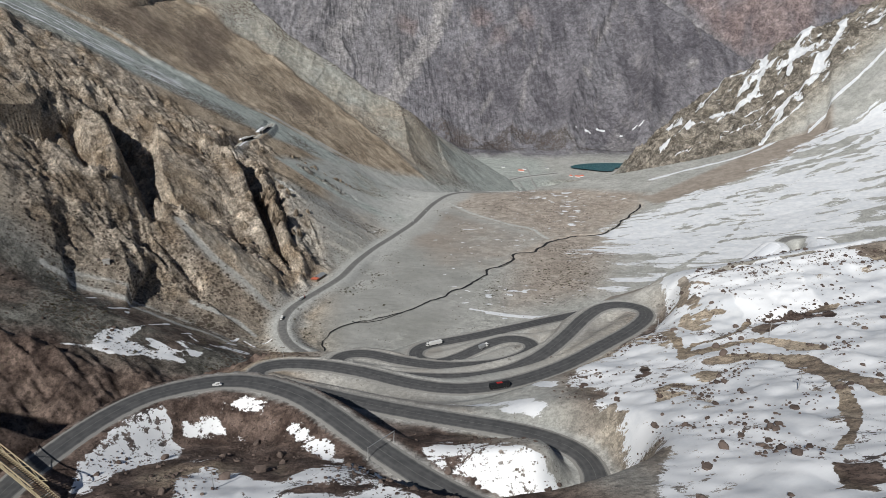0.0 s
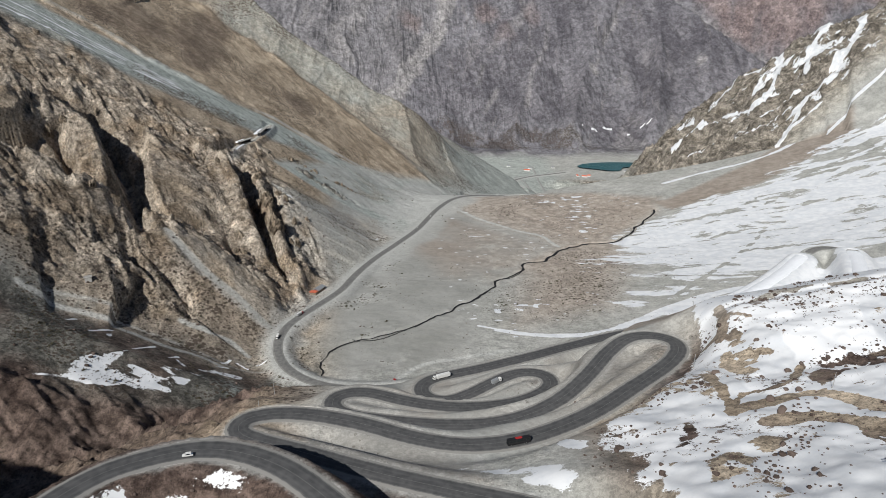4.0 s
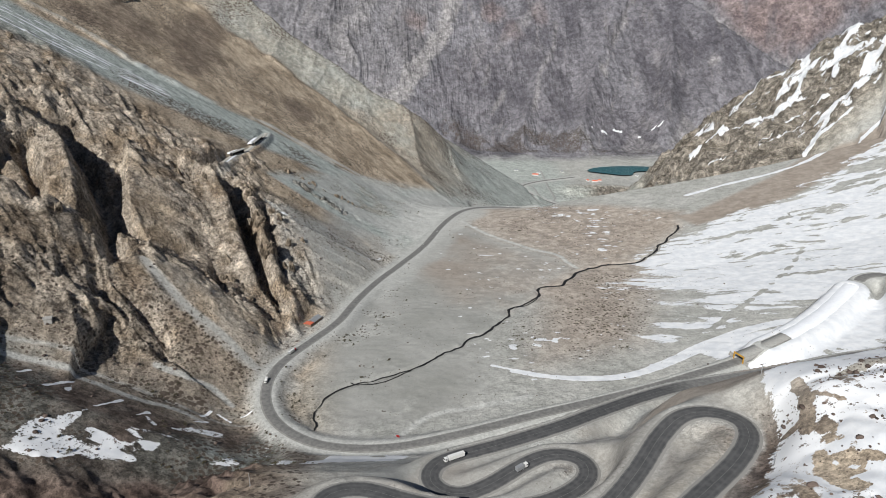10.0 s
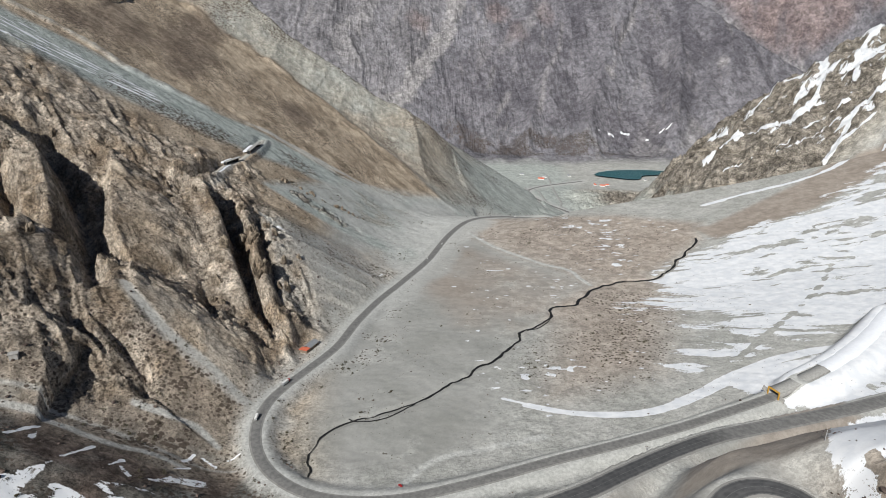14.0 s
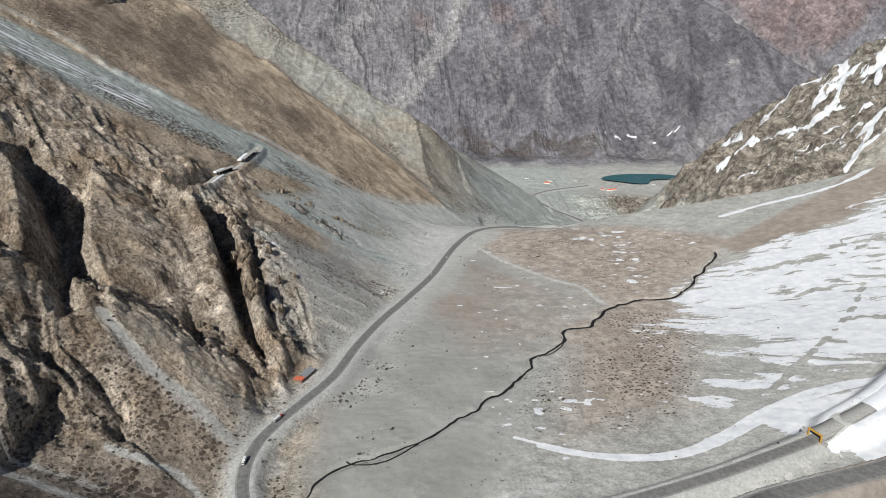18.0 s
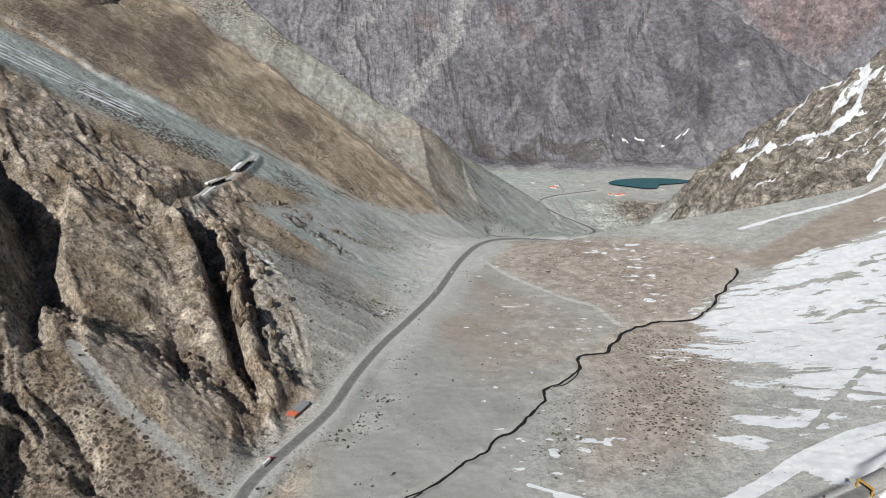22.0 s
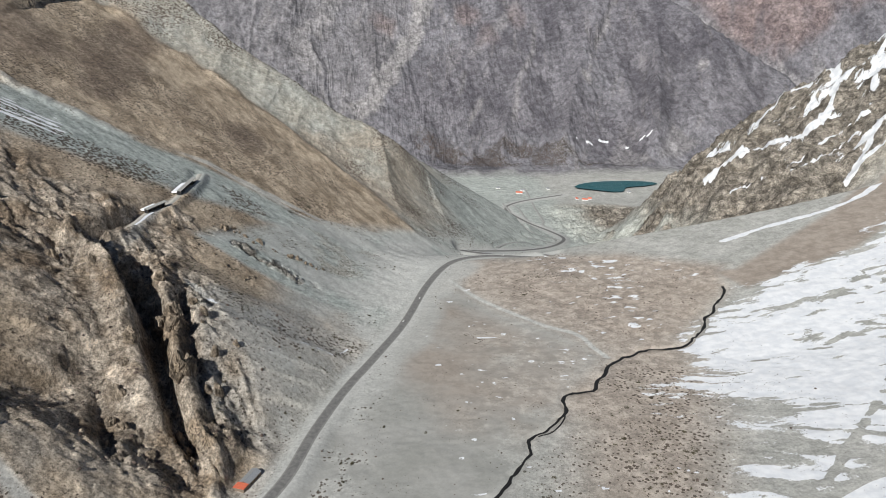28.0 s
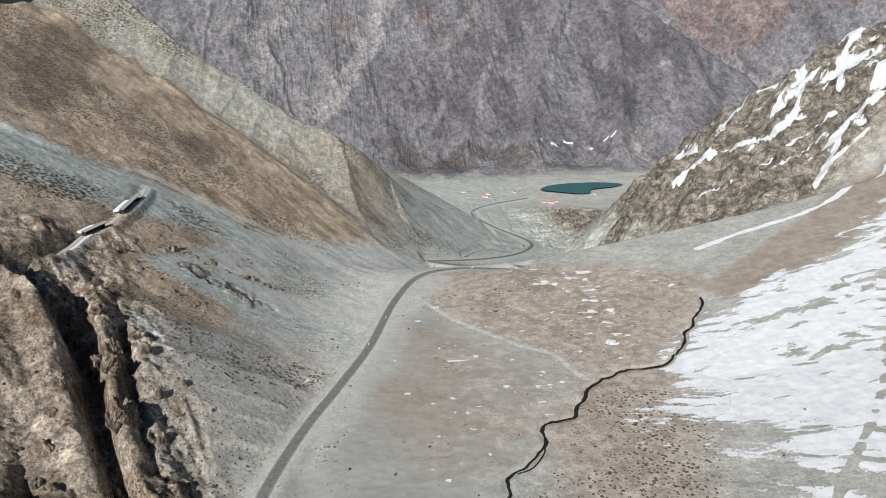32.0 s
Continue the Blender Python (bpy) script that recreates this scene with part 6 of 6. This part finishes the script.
def outcrop(x, y, z, r, k, rs, label):
    big = r > 11
    ob = new("rock_outcrop", (crags_big if big else crags_low)[k % (4 if big else 6)])
    ob.matrix_basis = Matrix.LocRotScale((x, y, z), Euler((rs.uniform(-.3, .3), rs.uniform(-.3, .3), rs.uniform(0, 6.3))), (r * rs.uniform(.8, 1.1), r * rs.uniform(.8, 1.1), r * rs.uniform(1.2, 1.9)))
    tagged(ob, label, "rock", "rock outcrops on the cliffs")


rng = np.random.RandomState(21)
RIB = [(-293, 1150, 100, 11), (-267, 1115, 100, 12), (-284, 1108, 84, 15), (-262, 1085, 84, 12), (-238, 1050, 86, 14), (-243, 1032, 66, 19), (-240, 1000, 56, 14), (-232, 985, 50, 14), (-212, 1038, 50, 8), (-258, 1140, 88, 7), (-242, 1123, 72, 8), (-207, 1101, 52, 7), (-222, 1075, 68, 8), (-221, 1035, 68, 7)]
for k, (x, y, z, r) in enumerate(RIB):
    outcrop(x + 6, y, height(x + 6, y) + 0.15 * r, 0.66 * r, k, rng, "large weathered brown rock outcrop standing in the cleft")
LEDGES = [(-679, 1298), (-622, 1282), (-516, 1124), (-474, 1119), (-529, 1004), (-503, 981), (-511, 937), (-375, 1116), (-366, 1094), (-414, 1140), (-337, 1118), (-498, 973), (-416, 875), (-394, 886), (-413, 820), (-387, 842), (-281, 1045), (-280, 1021), (-279, 998), (-270, 972), (-275, 948), (-246, 955)]
for k, (x, y) in enumerate(LEDGES):
    r = rng.uniform(4, 8)
    outcrop(x, y, height(x, y) - 0.25 * r, r, k, rng, "rough brown rock outcrop on the cliff")
k = 0
while k < 36:
    x, y = rng.uniform(-620, -190), rng.uniform(760, 1260)
    i, j = np.searchsorted(XS, x), np.searchsorted(YS, y)
    if rock[j, i] < 0.7 or broken[j, i] < rng.uniform(0.2, 0.8) or hollow[j, i] > 1.5:
        continue
    r = 2.2 + 1.4 * rng.pareto(2.2)
    r = min(r, 6)
    outcrop(x, y, height(x, y) - 0.35 * r, r, k, rng, "rough brown rock outcrop on the cliff")
    k += 1
ROW_A, ROW_B = [(-328, 1330), (-310, 1319), (-275, 1296), (-243, 1287), (-208, 1283)], [(-305, 1376), (-278, 1398), (-241, 1406), (-190, 1415), (-143, 1427)]
for line, n in ((ROW_A, 18), (ROW_B, 26)):  # broken rock ribs across the scree
    line = smooth_line(line, 3)
    for k in range(n):
        x, y = line[rng.randint(len(line))][:2] + rng.normal(size=2) * 5
        r = min(2.2 + 1.5 * rng.pareto(2.0), 6.5)
        outcrop(x, y, height(x, y) - 0.2 * r, r, k, rng, "small brown rock outcrop on the grey scree")
rng = np.random.RandomState(5)
stones = [stone_mesh("boulder", 40 + k) for k in range(6)]
k = 0
while k < 150:  # single boulders on the near slopes
    x, y = rng.uniform(80, 300), rng.uniform(205, 470)
    if k > 100:
        x, y = rng.uniform(-130, 20), rng.uniform(190, 310)
    i, j = np.searchsorted(XS, x), np.searchsorted(YS, y)
    if d_road[j, i] - w_road[j, i] < 5 and d_road[j, i] < 100:
        continue
    size = 1.6 * rng.pareto(2.6) + 1.4
    size = min(size, 6.0)
    ob = new("boulder", stones[k % 6])
    ob.matrix_basis = Matrix.LocRotScale((x, y, height(x, y) + 0.12 * size), Euler((rng.uniform(-.4, .4), rng.uniform(-.4, .4), rng.uniform(0, 6.3))), (size * rng.uniform(.9, 1.4), size * rng.uniform(.8, 1.2), size * rng.uniform(.6, .9)))
    tagged(ob, "broken dark brown boulder lying on snow and scree", "boulder", "boulders on the near slope")
    k += 1


def scatter(name, label, category, places, sizes, base, material, flat=0.7, sink=0.1, seed=1):
    """Many small copies of some base shapes, joined into one mesh."""
    rs = np.random.RandomState(seed)
    verts, faces, count = [], [], 0
    for (x, y), size in zip(places, sizes):
        v, f = base[rs.randint(len(base))]
        a = rs.uniform(0, 2 * math.pi)
        c, s = math.cos(a), math.sin(a)
        w = v * (size * rs.uniform(.8, 1.3), size * rs.uniform(.8, 1.2), size * flat * rs.uniform(.7, 1.2))
        w = np.stack([w[:, 0] * c - w[:, 1] * s + x, w[:, 0] * s + w[:, 1] * c + y, w[:, 2] + height(x, y) + sink * size], -1)
        verts.append(w)
        faces.append(f + count)
        count += len(w)
    me = bpy.data.meshes.new(name)
    me.from_pydata(np.vstack(verts).tolist(), [], np.vstack(faces).tolist())
    me.materials.append(material)
    return tagged(new(name, me), label, category, kind="stuff")


def pieces(meshes):
    out = []
    for me in meshes:
        v = np.array([p.co for p in me.vertices])
        me.calc_loop_triangles()
        out.append((v, np.array([t.vertices for t in me.loop_triangles])))
    return out


small = pieces([stone_mesh("stone", 70 + k, 1) for k in range(6)])


def pick(n, x0, x1, y0, y1, mask, seed, keep_off=5.0):
    rs = np.random.RandomState(seed)
    out = []
    while len(out) < n:
        x, y = rs.uniform(x0, x1, 4000), rs.uniform(y0, y1, 4000)
        i, j = np.searchsorted(XS, x).clip(0, len(XS) - 1), np.searchsorted(YS, y).clip(0, len(YS) - 1)
        ok = (rs.rand(4000) < mask[j, i]) & (d_road[j, i] - w_road[j, i] > keep_off)
        out += list(zip(x[ok], y[ok]))
    return out[:n]


clump = step(-0.1, 0.5, fbm(GX, GY, 26, 4, 2)) + 0.06
p = pick(3600, 60, 420, 160, 640, clump ** 2 * right_cover, 3)
scatter("scattered_stones", "dark angular stones strewn over the snow", "stones", p, 0.9 + 0.95 * np.random.RandomState(8).pareto(2.3, len(p)).clip(0, 4), small, ROCK, seed=2)
p = pick(2200, -150, 60, 150, 330, clump, 4)
scatter("hill_stones", "dark red-brown stones covering the near hill", "stones", p, 0.6 + 0.6 * np.random.RandomState(9).pareto(2.4, len(p)).clip(0, 5), small, ROCK, seed=3)
p = pick(5000, -480, -140, 560, 1250, np.clip(0.25 + rock, 0, 1) * clump, 5)
scatter("cliff_debris", "broken rock below the cliffs", "stones", p, 0.9 + 0.8 * np.random.RandomState(10).pareto(2.4, len(p)).clip(0, 5), small, ROCK, seed=4)
p = pick(6000, -160, 420, 760, 1650, (0.15 + hump) * clump, 6)
scatter("valley_stones", "stones strewn over the valley floor", "stones", p, 0.6 + 0.5 * np.random.RandomState(11).pareto(2.6, len(p)).clip(0, 5), small, ROCK, seed=5)


def tuft(seed):
    """A low dry shrub: many small blades from one root."""
    rs = np.random.RandomState(seed)
    v, f = [], []
    for _ in range(26):
        a, r, h = rs.uniform(0, 6.28), 0.5 * rs.uniform(0, 1) ** 0.5, rs.uniform(0.25, 0.6)
        c = np.array([r * math.cos(a), r * math.sin(a), h * (1 - r)])
        for blade in range(2):
            d = rs.normal(size=(3, 3)) * 0.13
            f.append([len(v), len(v) + 1, len(v) + 2])
            v += list(c + d)
    return np.array(v), np.array(f)


tufts = [tuft(k) for k in range(5)]
low = np.clip(scrub, 0, 1) * step(0.0, 0.45, fbm(GX, GY, 34, 4, 1) + 0.12)
p = pick(4200, -430, 260, 600, 1700, low, 12)
scatter("dry_shrubs", "low dark dry shrubs on the stony slope", "shrubs", p, 1.0 + 0.7 * np.random.RandomState(12).pareto(2.2, len(p)).clip(0, 4), tufts, SHRUB, flat=0.8, sink=0.0, seed=6)
